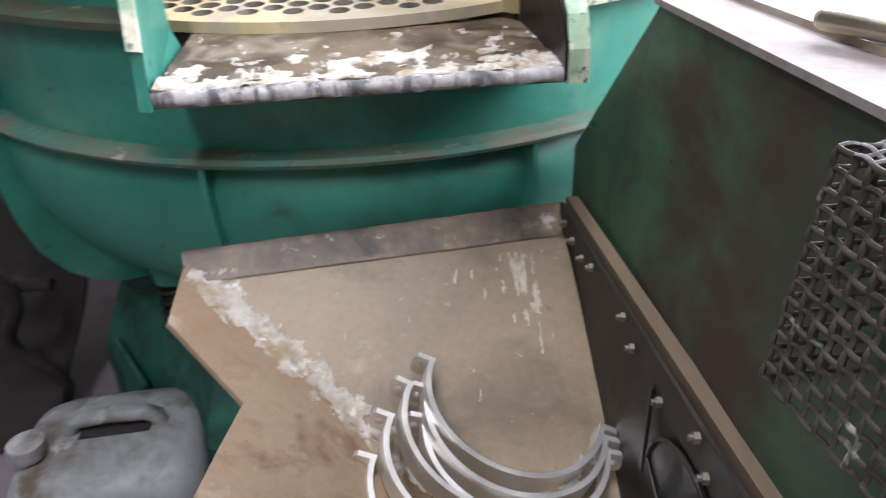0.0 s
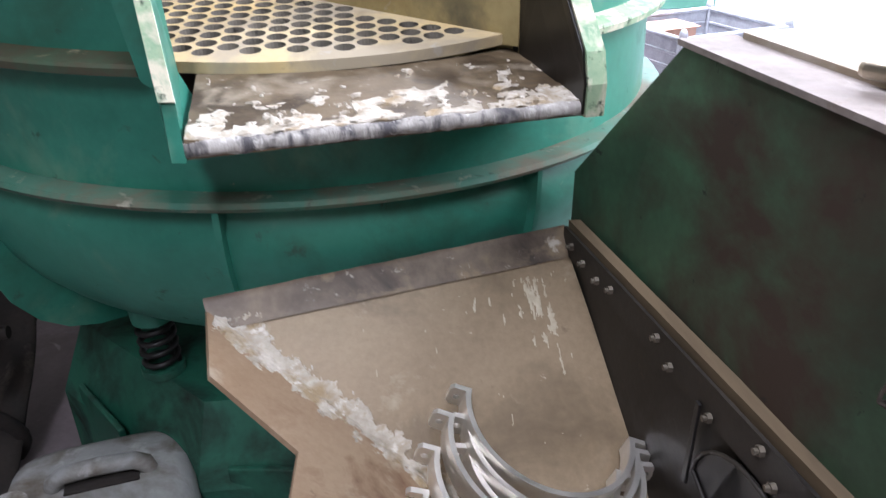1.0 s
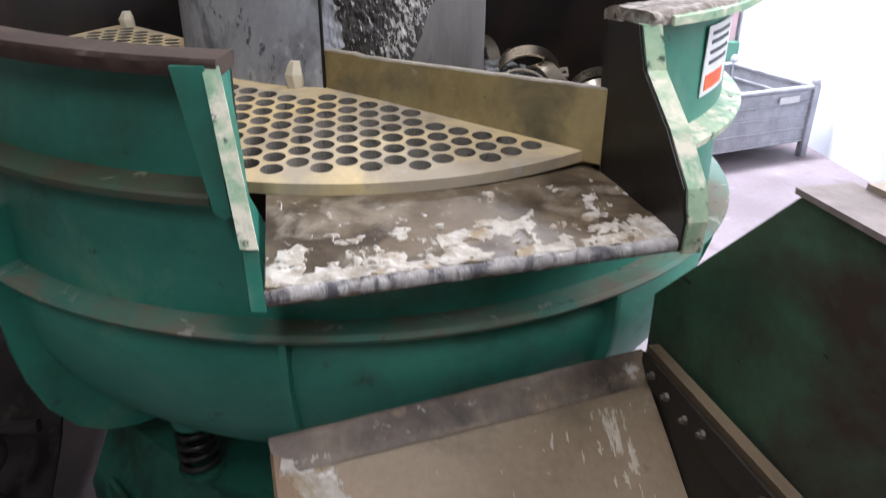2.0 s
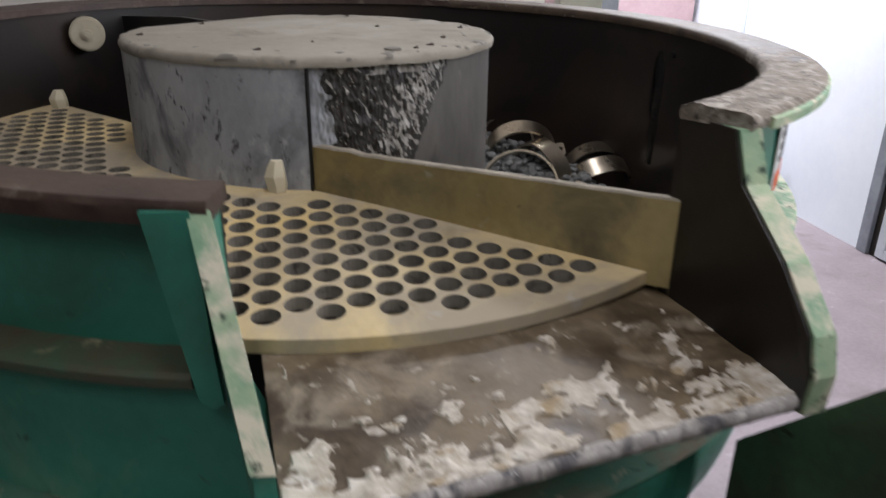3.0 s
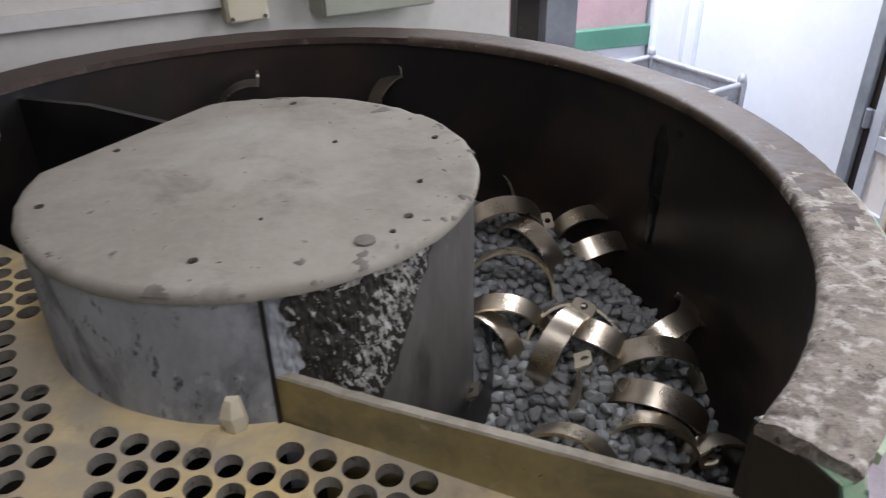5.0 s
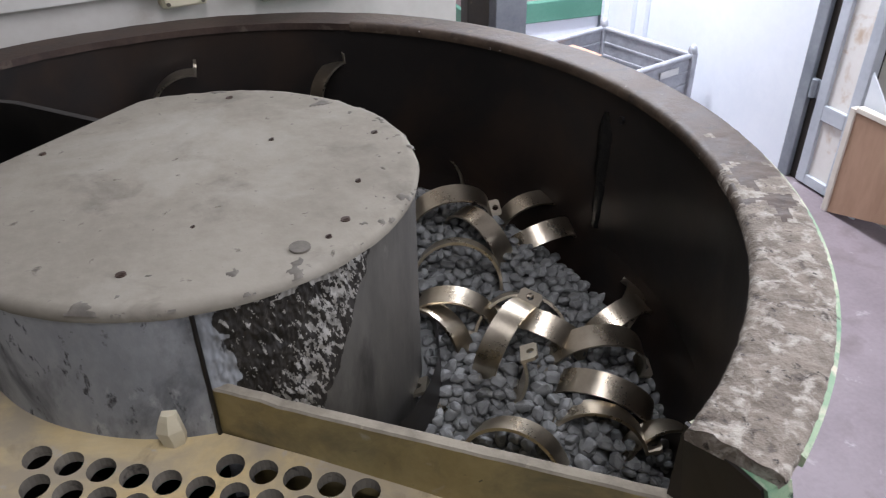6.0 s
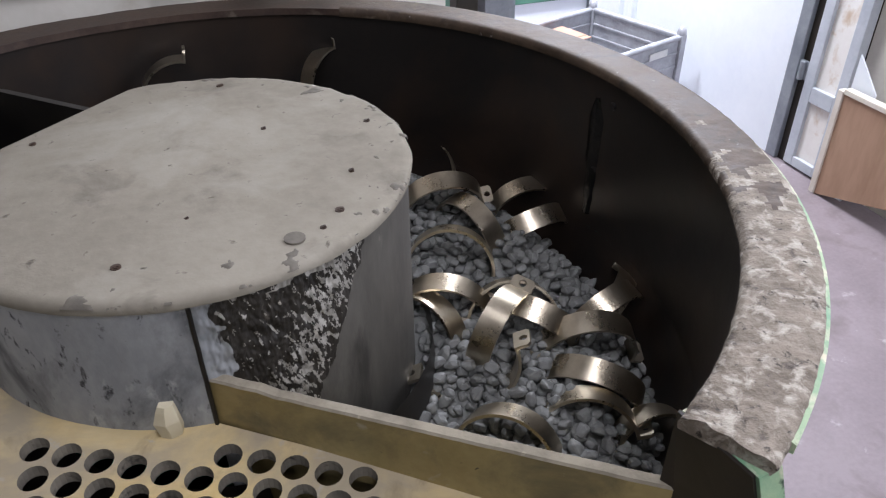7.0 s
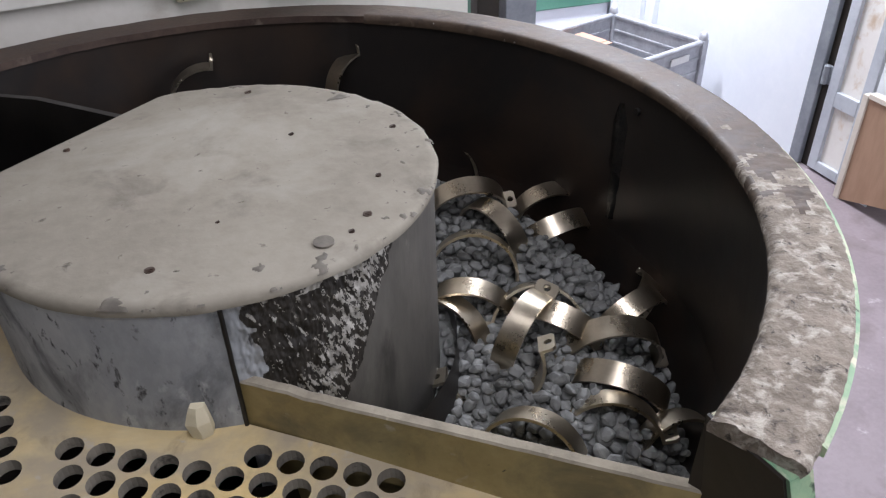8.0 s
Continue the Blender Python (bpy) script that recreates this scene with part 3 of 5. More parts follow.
for a0, a1, mat, lab in ((A_RIGHT - 360 + 2.5, 40, PALE_GREEN, "ledge ring caked with pale dust"), (40, A_LEFT - 2.0, RING_RUST, "ledge ring with brown rust stains")):
    bm = bmesh.new()
    lathe(bm, [(0.600, 0.866), (0.600, 0.890), (0.610, 0.884), (0.634, 0.879), (0.637, 0.875), (0.635, 0.866)], a0, a1, 90, BX, BY, close=True)
    part("middle_ring", bm, mat, machine, lab, smooth=30)
# rim flange, crusted
bm = bmesh.new()
profile = [(0.570, 1.028), (0.569, 1.034), (0.571, 1.040), (0.576, 1.0425)] + [(0.576 + 0.006 * k, 1.043) for k in range(1, 10)] + [(0.634, 1.0425), (0.639, 1.040), (0.641, 1.035), (0.638, 1.028)]
lathe(bm, profile, A_RIM - 360, 62, 560, BX, BY, close=True, rise=True)
for v in bm.verts:
    a = math.degrees(math.atan2(v.co.y - BY, v.co.x - BX))
    caked = max(0.12, min(1.0, (4 - a) / 34))
    w = speck(v.co.x, v.co.y, 52, 3, 3)
    out = (v.co.xy - Vector((BX, BY))).normalized()
    v.co.z += 0.0017 * caked * w
    v.co.xy += out * 0.0010 * caked * speck(v.co.x, v.co.y, 60, 21, 2)
    if a < -57:
        v.co.xy += Vector((-out.y, out.x)) * 0.004 * speck(v.co.x, v.co.y, 80, 33, 3)
bm.normal_update()
for f in bm.faces:
    c = f.calc_center_median()
    a = math.degrees(math.atan2(c.y - BY, c.x - BX))
    f.material_index = int((-22 - a) / 22 + 0.9 * speck(c.x, c.y, 30, 9, 3) < 0)
part("rim", bm, [RIM, RIM_BROWN], machine, "rim flange, brown steel caked with grey crust towards the chute", smooth=60)
bm = bmesh.new()
lathe(bm, [(0.570, 1.030), (0.571, 1.041), (0.638, 1.041), (0.641, 1.036), (0.638, 1.030)], 62, 200, 90, BX, BY, close=True, wobble=0.001, rise=True)
lathe(bm, [(0.598, 1.022), (0.599, 1.036), (0.645, 1.036), (0.648, 1.031), (0.645, 1.018)], 200, A_LEFT + 0.6, 50, BX, BY, close=True, wobble=0.001, rise=True)
part("rim", bm, RUST, machine, "brown rusty rim flange", smooth=45)
bm = bmesh.new()
lathe(bm, [(0.6395, 1.027), (0.6435, 1.027), (0.6438, 1.036), (0.6395, 1.038)], -58, 4, 90, BX, BY, close=True, rise=True)
part("rim_edge", bm, PALE_GREEN, machine, "pale green paint left on the rim's outer edge", smooth=40)
# upright ribs
for a in (-175, -136, -98, -60.5, -22, 16):
    c, s = math.cos(radians(a)), math.sin(radians(a))
    pts = [(0.600, 0.712), (0.640, 0.712)] if a != -136 else [(0.607, 0.80), (0.622, 0.80), (0.645, 0.70)]
    if a == -136:
        pts += [(0.652, 0.66), (0.649, 0.60), (0.640, 0.545), (0.622, 0.49), (0.592, 0.445), (0.553, 0.413), (0.505, 0.394), (0.46, 0.386)]
    else:
        pts += [(0.37 + 0.270 * math.cos(radians(b)), 0.680 - 0.276 * math.sin(radians(b))) for b in range(4, 80, 8)]
    pts += [(0.37 + 0.228 * math.cos(radians(b)), 0.69 - 0.262 * math.sin(radians(b))) for b in range(78, 0, -8)]
    bm = bmesh.new()
    if a == -136:
        outer = [(0.622, 0.80), (0.645, 0.72), (0.652, 0.66), (0.649, 0.60), (0.640, 0.545), (0.622, 0.49), (0.592, 0.445), (0.553, 0.413), (0.505, 0.394), (0.46, 0.386)]
        inner = [(0.605, 0.80), (0.603, 0.70)] + [(0.37 + 0.228 * math.cos(radians(b)), 0.69 - 0.262 * math.sin(radians(b))) for b in (8, 18, 28, 38, 48, 58, 68, 78)]
        for k in range(9):
            plate(bm, [(BX + r * c + 0.004 * s, BY + r * s - 0.004 * c, z) for r, z in (outer[k], outer[k + 1], inner[k + 1], inner[k])], (-0.008 * s, 0.008 * c, 0))
        bmesh.ops.remove_doubles(bm, verts=bm.verts, dist=0.0005)
        part("rib", bm, GREEN, machine)
        continue
    plate(bm, [(BX + r * c + 0.004 * s, BY + r * s - 0.004 * c, z) for r, z in pts], (-0.008 * s, 0.008 * c, 0))
    part("rib", bm, GREEN, machine)
# long gouge in the lining with a raised lip, and a plug
bm = bmesh.new()
g = []
for k in range(31):
    u = k / 30
    wide = 1.9 * math.sin(math.pi * min(1, u * 3.2 + 0.12) / 2) * (1 - 0.55 * u) + 0.25 * noise.noise(Vector((u * 9, 2, 0)))
    g.append([bm.verts.new((*ring_at(BX, BY, 0.5745 - 0.0065 * (1 - v * v) * (0.6 + 0.8 * abs(noise.noise(Vector((u * 16, v * 3, 1))))), 11.0 + wide * v + 0.3 * noise.noise(Vector((u * 7, 0, 3)))), 1.002 - 0.20 * u)) for v in np.linspace(-1, 1, 9)])
for p, q in zip(g, g[1:]):
    for k in range(8):
        bm.faces.new((p[k], q[k], q[k + 1], p[k + 1]))
part("weld_scar", bm, WET_BLACK, machine, "long black gouge in the lining", smooth=60)
bm = bmesh.new()
rod(bm, (*ring_at(BX, BY, 0.570, 7.6), 1.0), (*ring_at(BX, BY, 0.58, 7.6), 1.0), 0.006)
part("plug", bm, BLACK, machine)

# chute: floor, lip, side walls
bm = bmesh.new()
NX, NY = 40, 16
grid = []
for j in range(NY + 1):
    row = []
    for i in range(NX + 1):
        u, v = i / NX, j / NY
        ax = -0.268 + u * 0.43
        back = BY - math.sqrt(0.547 ** 2 - (ax - BX) ** 2)
        fx, fy = -0.250 + 0.419 * u, 0.775 + 0.081 * u
        x = fx + (ax - fx) * v
        y = fy + (back - fy) * v
        w = max(0.0, noise.noise(Vector((x * 26, y * 26, 3))) + 0.6 * noise.noise(Vector((x * 70, y * 70, 8)))) * (1 - 0.75 * v)
        row.append(bm.verts.new((x, y, 0.829 + 0.0195 * v + 0.006 * w)))
    grid.append(row)
for j in range(NY):
    for i in range(NX):
        bm.faces.new((grid[j][i], grid[j][i + 1], grid[j + 1][i + 1], grid[j + 1][i]))
low = [bm.verts.new((v.co.x, v.co.y, 0.812)) for v in grid[0]]
for i in range(NX):
    bm.faces.new((low[i], low[i + 1], grid[0][i + 1], grid[0][i]))
back_low = [bm.verts.new((v.co.x, v.co.y, 0.812)) for v in grid[NY]]
for i in range(NX):
    bm.faces.new((low[i], back_low[i], back_low[i + 1], low[i + 1]))
part("chute_floor", bm, CHUTE, machine, "brown chute floor caked with white residue", smooth=50)
bm = bmesh.new()
for _ in range(70):
    u, v = random.random(), min(1.0, abs(random.gauss(0, 0.33)))
    n2 = noise.noise(Vector((u * 7, v * 3, 11)))
    if n2 < -0.05 or v > 0.72:
        continue
    x = -0.248 + 0.412 * u
    y = 0.777 + 0.081 * u + v * (0.17 + 0.03 * u)
    q = random.uniform(0.004, 0.014)
    vs = bmesh.ops.create_icosphere(bm, subdivisions=1, radius=1)["verts"]
    for w in vs:
        w.co *= random.uniform(0.55, 1.25)
    bmesh.ops.transform(bm, verts=vs, matrix=Matrix.Translation((x, y, 0.8315 + 0.013 * v)) @ Euler((random.gauss(0, 0.12), random.gauss(0, 0.12), random.random() * 6)).to_matrix().to_4x4() @ Matrix.Diagonal((q, q * 0.6, random.uniform(0.0005, 0.0012), 1)))
tagged(part("crust", bm, FLAKE, machine, "flaking white crust on the chute floor", smooth=40), kind="stuff")


def chute_at(u, v, lift):
    ax = -0.268 + u * 0.43
    back = BY - math.sqrt(0.547 ** 2 - (ax - BX) ** 2)
    fx, fy = -0.250 + 0.419 * u, 0.775 + 0.081 * u
    x, y = fx + (ax - fx) * v, fy + (back - fy) * v
    w = max(0.0, noise.noise(Vector((x * 26, y * 26, 3))) + 0.6 * noise.noise(Vector((x * 70, y * 70, 8)))) * (1 - 0.75 * v)
    return x, y, 0.829 + 0.0195 * v + 0.006 * w + (0.0026 * (0.6 + 0.6 * speck(x, y, 60, 5, 2)) if lift else -0.0012)


bm = bmesh.new()
flecks(bm, chute_at, 330, 140, lambda u, v: speck(u * 0.42, v * 0.17, 24, 4, 5) + 0.22 - 1.05 * v + (0.35 if v < 0.10 else 0) - 0.35 * max(0, 0.3 - u))
tagged(part("dried_residue", bm, CRUST, machine, "white flaky residue on the lower half of the chute", smooth=50), kind="stuff")
bm = bmesh.new()
g = []
for i in range(141):
    u = i / 140
    x, y = -0.252 + 0.423 * u, 0.776 + 0.081 * u
    col = []
    for k in range(9):
        a = radians(-80 + 215 * k / 8)
        w = noise.noise(Vector((x * 38, k * 0.5, 5))) + 0.7 * noise.noise(Vector((x * 110, k * 0.9, 9)))
        r = 0.0068 + 0.0016 * w
        col.append(bm.verts.new((x + 0.001 * w, y - r * 0.8 * math.cos(a), 0.8215 + r * 1.25 * math.sin(a))))
    g.append(col)
for p, q in zip(g, g[1:]):
    for k in range(8):
        bm.faces.new((p[k], q[k], q[k + 1], p[k + 1]))
part("chute_lip", bm, LIP, machine, "front lip with thick white crust", smooth=60)
bm = bmesh.new()
plate(bm, [(-0.286, 0.922, 1.008), (-0.286, 0.880, 1.006), (-0.253, 0.782, 0.868), (-0.249, 0.766, 0.812), (-0.262, 0.94, 0.81), (-0.28, 0.93, 0.86)], (-0.014, 0.002, 0))
part("chute_side", bm, GREEN, machine, "green chute side plate")
bm = bmesh.new()
plate(bm, [(-0.301, 0.878, 1.007), (-0.285, 0.876, 1.008), (-0.252, 0.779, 0.868), (-0.268, 0.781, 0.868)], (0, -0.003, 0.002))
part("edge_strip", bm, PALE_GREEN, machine, "chipped pale edge")
bm = bmesh.new()
plate(bm, [(0.122, 1.022, 1.030), (0.134, 0.953, 1.030), (0.140, 0.940, 0.985), (0.152, 0.885, 0.935), (0.164, 0.852, 0.885), (0.167, 0.846, 0.85), (0.168, 0.850, 0.815), (0.140, 1.0, 0.80), (0.125, 1.03, 0.80)], (0.003, 0.001, 0))
part("chute_side", bm, LINING, machine, "dark lining plate of the chute")
bm = bmesh.new()
plate(bm, [(0.126, 1.022, 1.030), (0.138, 0.951, 1.030), (0.144, 0.938, 0.985), (0.156, 0.883, 0.935), (0.168, 0.850, 0.885), (0.171, 0.843, 0.85), (0.172, 0.848, 0.812), (0.144, 1.0, 0.80), (0.129, 1.03, 0.80)], (0.022, 0.003, 0))
part("chute_side", bm, PALE_GREEN, machine, "dusty green chute side plate")
# tapered stiffener beside the chute
bm = bmesh.new()
plate(bm, [(-0.330, 0.874, 1.010), (-0.298, 0.872, 1.010), (-0.293, 0.872, 0.90), (-0.290, 0.872, 0.862), (-0.297, 0.873, 0.858), (-0.307, 0.874, 0.865)], (0, 0.012, 0))
part("stiffener", bm, GREEN, machine)
bm = bmesh.new()
plate(bm, [(-0.330, 0.880, 1.010), (-0.307, 0.880, 0.865), (-0.307, 0.93, 0.865), (-0.330, 0.93, 1.010)], (0.006, 0, 0))
part("stiffener", bm, GREEN, machine)
# rating label on the outside
lab = bmesh.new()
lathe(lab, [(0.6065, 0.915), (0.6065, 1.005), (0.608, 1.005), (0.608, 0.915)], -43.5, -32, 12, BX, BY, close=True)
label_part = part("warning_label", lab, PAPER, machine, "white label with grey text and an orange block")
lab = bmesh.new()
lathe(lab, [(0.6082, 0.922), (0.6082, 0.942), (0.609, 0.942), (0.609, 0.922)], -42.5, -35, 8, BX, BY, close=True)
part("label_block", lab, ORANGE, label_part)
for z in (0.955, 0.968, 0.981, 0.992):
    lab = bmesh.new()
    lathe(lab, [(0.6082, z), (0.6082, z + 0.005), (0.609, z + 0.005), (0.609, z)], -42, -34, 8, BX, BY, close=True)
    part("label_line", lab, INK, label_part)

# perforated deck
from mathutils import geometry


def deck_z(x, y):
    return min(0.866 + 0.1 * (y - 1.0), 0.897)


A_DAM, A_END = 301.0, 146.0
outline = [Vector(ring_at(BX, BY, 0.553 if 255 < a < 303 else 0.572, a)) for a in np.linspace(A_DAM, A_END, 90)]
k0 = math.degrees(math.atan2(1.60 - KY, -0.43 - KX)) % 360
outline += [Vector(ring_at(KX, KY, 0.2565, a)) for a in np.linspace(k0, 265.5, 50)]
n_out = len(outline)


def inside(p):
    c, odd = outline[-1], False
    for q in outline:
        if (q.y > p.y) != (c.y > p.y) and p.x < (c.x - q.x) * (p.y - q.y) / (c.y - q.y) + q.x:
            odd = not odd
        c = q
    return odd


def edge_gap(p):
    best = 9.0
    for i in range(n_out):
        a, b = outline[i - 1], outline[i]
        ab = b - a
        k = 0 if ab.length_squared == 0 else max(0, min(1, (p - a).dot(ab) / ab.length_squared))
        best = min(best, (a + ab * k - p).length)
    return best


HOLE, PITCH = 0.0134, 0.0328
holes = []


def lattice(origin, angle, side):
    e1 = Vector((math.cos(radians(angle)), math.sin(radians(angle)))) * PITCH
    e2 = Vector((math.cos(radians(angle - 60)), math.sin(radians(angle - 60)))) * PITCH
    for i in range(-30, 31):
        for j in range(-30, 31):
            p = Vector(origin) + e1 * i + e2 * j
            seam = (p - Vector((-0.385, 1.33))).dot(Vector((0.957, -0.292)))
            if (seam > 0.012) if side > 0 else (seam < -0.022):
                if inside(p) and (p - Vector((-0.253, 1.266))).length > 0.030 and edge_gap(p) > HOLE + 0.005 and not (side > 0 and (p - Vector((BX, BY))).length > 0.519) and not (side < 0 and (p - Vector((KX, KY))).length < 0.29):
                    holes.append(p)


lattice((-0.2347, 1.2440), -30, 1)
lattice((-0.414, 1.338), 42, -1)
verts, edges = list(outline), [(i, (i + 1) % n_out) for i in range(n_out)]
SEG = 18
for h in holes:
    s = len(verts)
    verts += [h + HOLE * Vector((math.cos(6.28319 * k / SEG), math.sin(6.28319 * k / SEG))) for k in range(SEG)]
    edges += [(s + k, s + (k + 1) % SEG) for k in range(SEG)]
co, _, tris, _, _, _ = geometry.delaunay_2d_cdt(verts, edges, [], 0, 1e-6)
bm = bmesh.new()
top = [bm.verts.new((p.x, p.y, deck_z(p.x, p.y))) for p in co]
hx = np.array([(h.x, h.y) for h in holes])
for t in tris:
    c = (co[t[0]] + co[t[1]] + co[t[2]]) / 3
    if inside(c) and np.min(np.hypot(hx[:, 0] - c.x, hx[:, 1] - c.y)) > HOLE * 0.985:
        bm.faces.new([top[i] for i in t])
rim_edges = [e for e in bm.edges if len(e.link_faces) == 1]
made = {}
for e in rim_edges:
    for v in e.verts:
        if v not in made:
            made[v] = bm.verts.new((v.co.x, v.co.y, v.co.z - 0.0135))
    wall = bm.faces.new((e.verts[0], e.verts[1], made[e.verts[1]], made[e.verts[0]]))
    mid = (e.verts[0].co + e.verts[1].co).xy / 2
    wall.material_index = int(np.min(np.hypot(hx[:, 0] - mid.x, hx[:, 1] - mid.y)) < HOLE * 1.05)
for v in [v for v in bm.verts if not v.link_faces]:
    bm.verts.remove(v)
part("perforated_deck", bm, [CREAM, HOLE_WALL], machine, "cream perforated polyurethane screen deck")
# seam strip and pegs on the deck
for x, y, h, w in ((-0.253, 1.272, 0.034, 0.011), (-0.625, 1.79, 0.03, 0.012)):
    bm = bmesh.new()
    for z, k, lean in ((0.880, 0.75, 0.0), (0.900, 1.15, 0.001), (0.912, 1.25, -0.001), (0.897 + h - 0.006, 0.95, 0.0), (0.897 + h, 0.7, 0.001)):
        for i in range(6):
            a = radians(60 * i + 20)
            j = 1 + 0.16 * noise.noise(Vector((z * 90, i * 2.3, x)))
            bm.verts.new((x + lean + w * k * j * math.cos(a), y + 0.8 * w * k * j * math.sin(a), z))
    bmesh.ops.convex_hull(bm, input=bm.verts)
    bmesh.ops.delete(bm, geom=[v for v in bm.verts if not v.link_faces], context="VERTS")
    part("peg", bm, JBOX, machine, "chipped cream wedge peg")
# dam across the trough
bm = bmesh.new()
d = (Vector((0.126, 1.019, 0)) - Vector((-0.212, 1.278, 0))).normalized()
nrm = Vector((-d.y, d.x, 0))
dam_a, dam_b, dam_d, dam_n = Vector((-0.212, 1.274, 0)), Vector((0.128, 1.013, 0)), d, nrm
rows = []
for k in range(25):
    p = dam_a + (dam_b - dam_a) * (k / 24)
    t = 0.944 + 0.004 * k / 24 + 0.0012 * noise.noise(Vector((k * 0.7, 0, 0))) + (0.003 if k < 4 else 0)
    rows.append([bm.verts.new((p.x, p.y, 0.855)), bm.verts.new((p.x, p.y, t - 0.002)), bm.verts.new((*(p + nrm * 0.002).xy, t)),
                 bm.verts.new((*(p + nrm * 0.011).xy, t)), bm.verts.new((*(p + nrm * 0.013).xy, t - 0.002)), bm.verts.new((*(p + nrm * 0.013).xy, 0.70))])
for p, q in zip(rows, rows[1:]):
    for k in range(5):
        bm.faces.new((p[k], q[k], q[k + 1], p[k + 1])).material_index = int(k in (1, 2, 3))
bm.faces.new(rows[0])
bm.faces.new(rows[-1][::-1])
part("dam", bm, [DAM, DAM_TOP], machine, "olive-cream dam bar across the trough")

# middle column with sludge-covered lid
cut_a = math.degrees(math.atan2(1.775 - KY, -0.250 - KX))
cut_b = math.degrees(math.atan2(1.600 - KY, -0.450 - KX))


def column_outline(r, n=96):
    """Round, with one flat cut on the back."""
    pts = []
    for i in range(n):
        a = cut_b + (360 - (cut_b - cut_a)) * i / (n - 1)
        pts.append(ring_at(KX, KY, r, a))
    return pts


bm = bmesh.new()
levels = [(0.250, 1.038), (0.2606, 1.038), (0.2612, 1.0420), (0.2600, 1.0465), (0.2570, 1.0488), (0.250, 1.0496), (0.2, 1.0495), (0.13, 1.0505), (0.06, 1.0495)]
rings = []
for r, z in levels:
    o = column_outline(r)
    ring = []
    for i, (x, y) in enumerate(o):
        w = noise.noise(Vector((x * 40, y * 40, z * 40)))
        k = 0.0025 if r > 0.24 else 0.0012
        ring.append(bm.verts.new((x + (x - KX) * 0.004 * w, y + (y - KY) * 0.004 * w, z + k * w)))
    rings.append(ring)
n = len(rings[0])
for p, q in zip(rings, rings[1:]):
    for i in range(n):
        bm.faces.new((p[i], p[(i + 1) % n], q[(i + 1) % n], q[i]))
bm.faces.new(rings[-1])
lid_part = part("column_lid", bm, LID, machine, "round lid covered in dried grey sludge", smooth=50)
weld_deg = math.degrees(math.atan2(1.29 - KY, -0.21 - KX)) % 360


def column_band(a0, a1, r, z0, z1, steps, material, label, rough=0.0):
    bm = bmesh.new()
    vz = 18 if rough else 2
    g = []
    for i in range(steps + 1):
        a = a0 + (a1 - a0) * i / steps
        col = []
        for k in range(vz + 1):
            z = z0 + (z1 - z0) * k / vz
            w = rough * noise.noise(Vector((a * 0.35, z * 60, 2)))
            col.append(bm.verts.new((*ring_at(KX, KY, r + w, a), z)))
        g.append(col)
    for p, q in zip(g, g[1:]):
        for k in range(vz):
            bm.faces.new((p[k], q[k], q[k + 1], p[k + 1]))
    return part("column_band", bm, material, machine, label, smooth=60)


column_band(cut_b, weld_deg, 0.259, 0.86, 1.040, 60, COLUMN, "grey-blue steel band")
# worn stretch beside the seam: pale edge, black eroded field, white scale down its slanting border, then worn grey
bm = bmesh.new()
NA, NZ, SPAN = 420, 200, 62.0
g = []
for i in range(NA + 1):
    a = weld_deg + SPAN * i / NA
    col = []
    for k in range(NZ + 1):
        z = 0.62 + 0.420 * (k / NZ) ** 0.7
        arc = radians(a) * 0.256
        edge = 20 + 19 * (z - 0.88) / 0.155
        rough = max(0.0, min(1.0, (edge + 5 - (a - weld_deg)) / 8)) * min(1.0, (a - weld_deg) / 3)
        w = speck(arc, z * 0.6, 70, 4, 3)
        col.append(bm.verts.new((*ring_at(KX, KY, 0.2555 + rough * (0.0030 * w - 0.0015), a), z)))
    g.append(col)
for i, (p, q) in enumerate(zip(g, g[1:])):
    u = SPAN * (i + 0.5) / NA
    for k in range(NZ):
        f = bm.faces.new((p[k], q[k], q[k + 1], p[k + 1]))
        c = (p[k].co + q[k + 1].co) / 2
        arc = radians(weld_deg + u) * 0.256
        edge = 20 + 19 * (c.z - 0.88) / 0.155
        ragged = 3.0 * speck(arc, c.z, 30, 2, 3)
        streak = speck(arc * 1.5 + c.z * 0.5, c.z * 0.6, 130, 8, 4)
        band = math.exp(-((u - edge + 4.0) / 8.5) ** 2)
        if u > edge + 4.0 + 0.6 * ragged:
            kind = 3
        elif u < 5.5 + ragged + 10 * max(0, 0.93 - c.z) or streak + 0.80 * band > 0.72:
            kind = 2 if u > 5.5 + ragged else 0
        else:
            kind = 2 if streak > 0.52 or (c.z > 1.026 and ragged > 0.2) else 1
        f.material_index = kind
part("column_band", bm, [COLUMN, ERODED, SCALE, COLUMN_DARK], machine, "eroded black patch with white scale beside worn grey rubber", smooth=60)
column_band(weld_deg + SPAN, 360 + cut_a, 0.2555, 0.62, 1.040, 60, COLUMN_DARK, "worn grey rubber wall")
bm = bmesh.new()
pa, pb = ring_at(KX, KY, 0.255, cut_a), ring_at(KX, KY, 0.255, cut_b)
plate(bm, [(*pa, 0.62), (*pb, 0.62), (*pb, 1.036), (*pa, 1.036)], (0.004, -0.004, 0))
part("column_flat", bm, BLACK, machine, "flat black cut side")
bm = bmesh.new()
sweep(bm, [(*ring_at(KX, KY, 0.260 + 0.001 * math.sin(k * 2.1), weld_deg), 0.89 + 0.148 * k / 12) for k in range(13)], 0.0024, 6)
part("weld_seam", bm, BLACK, machine, "dark upright seam", smooth=60)
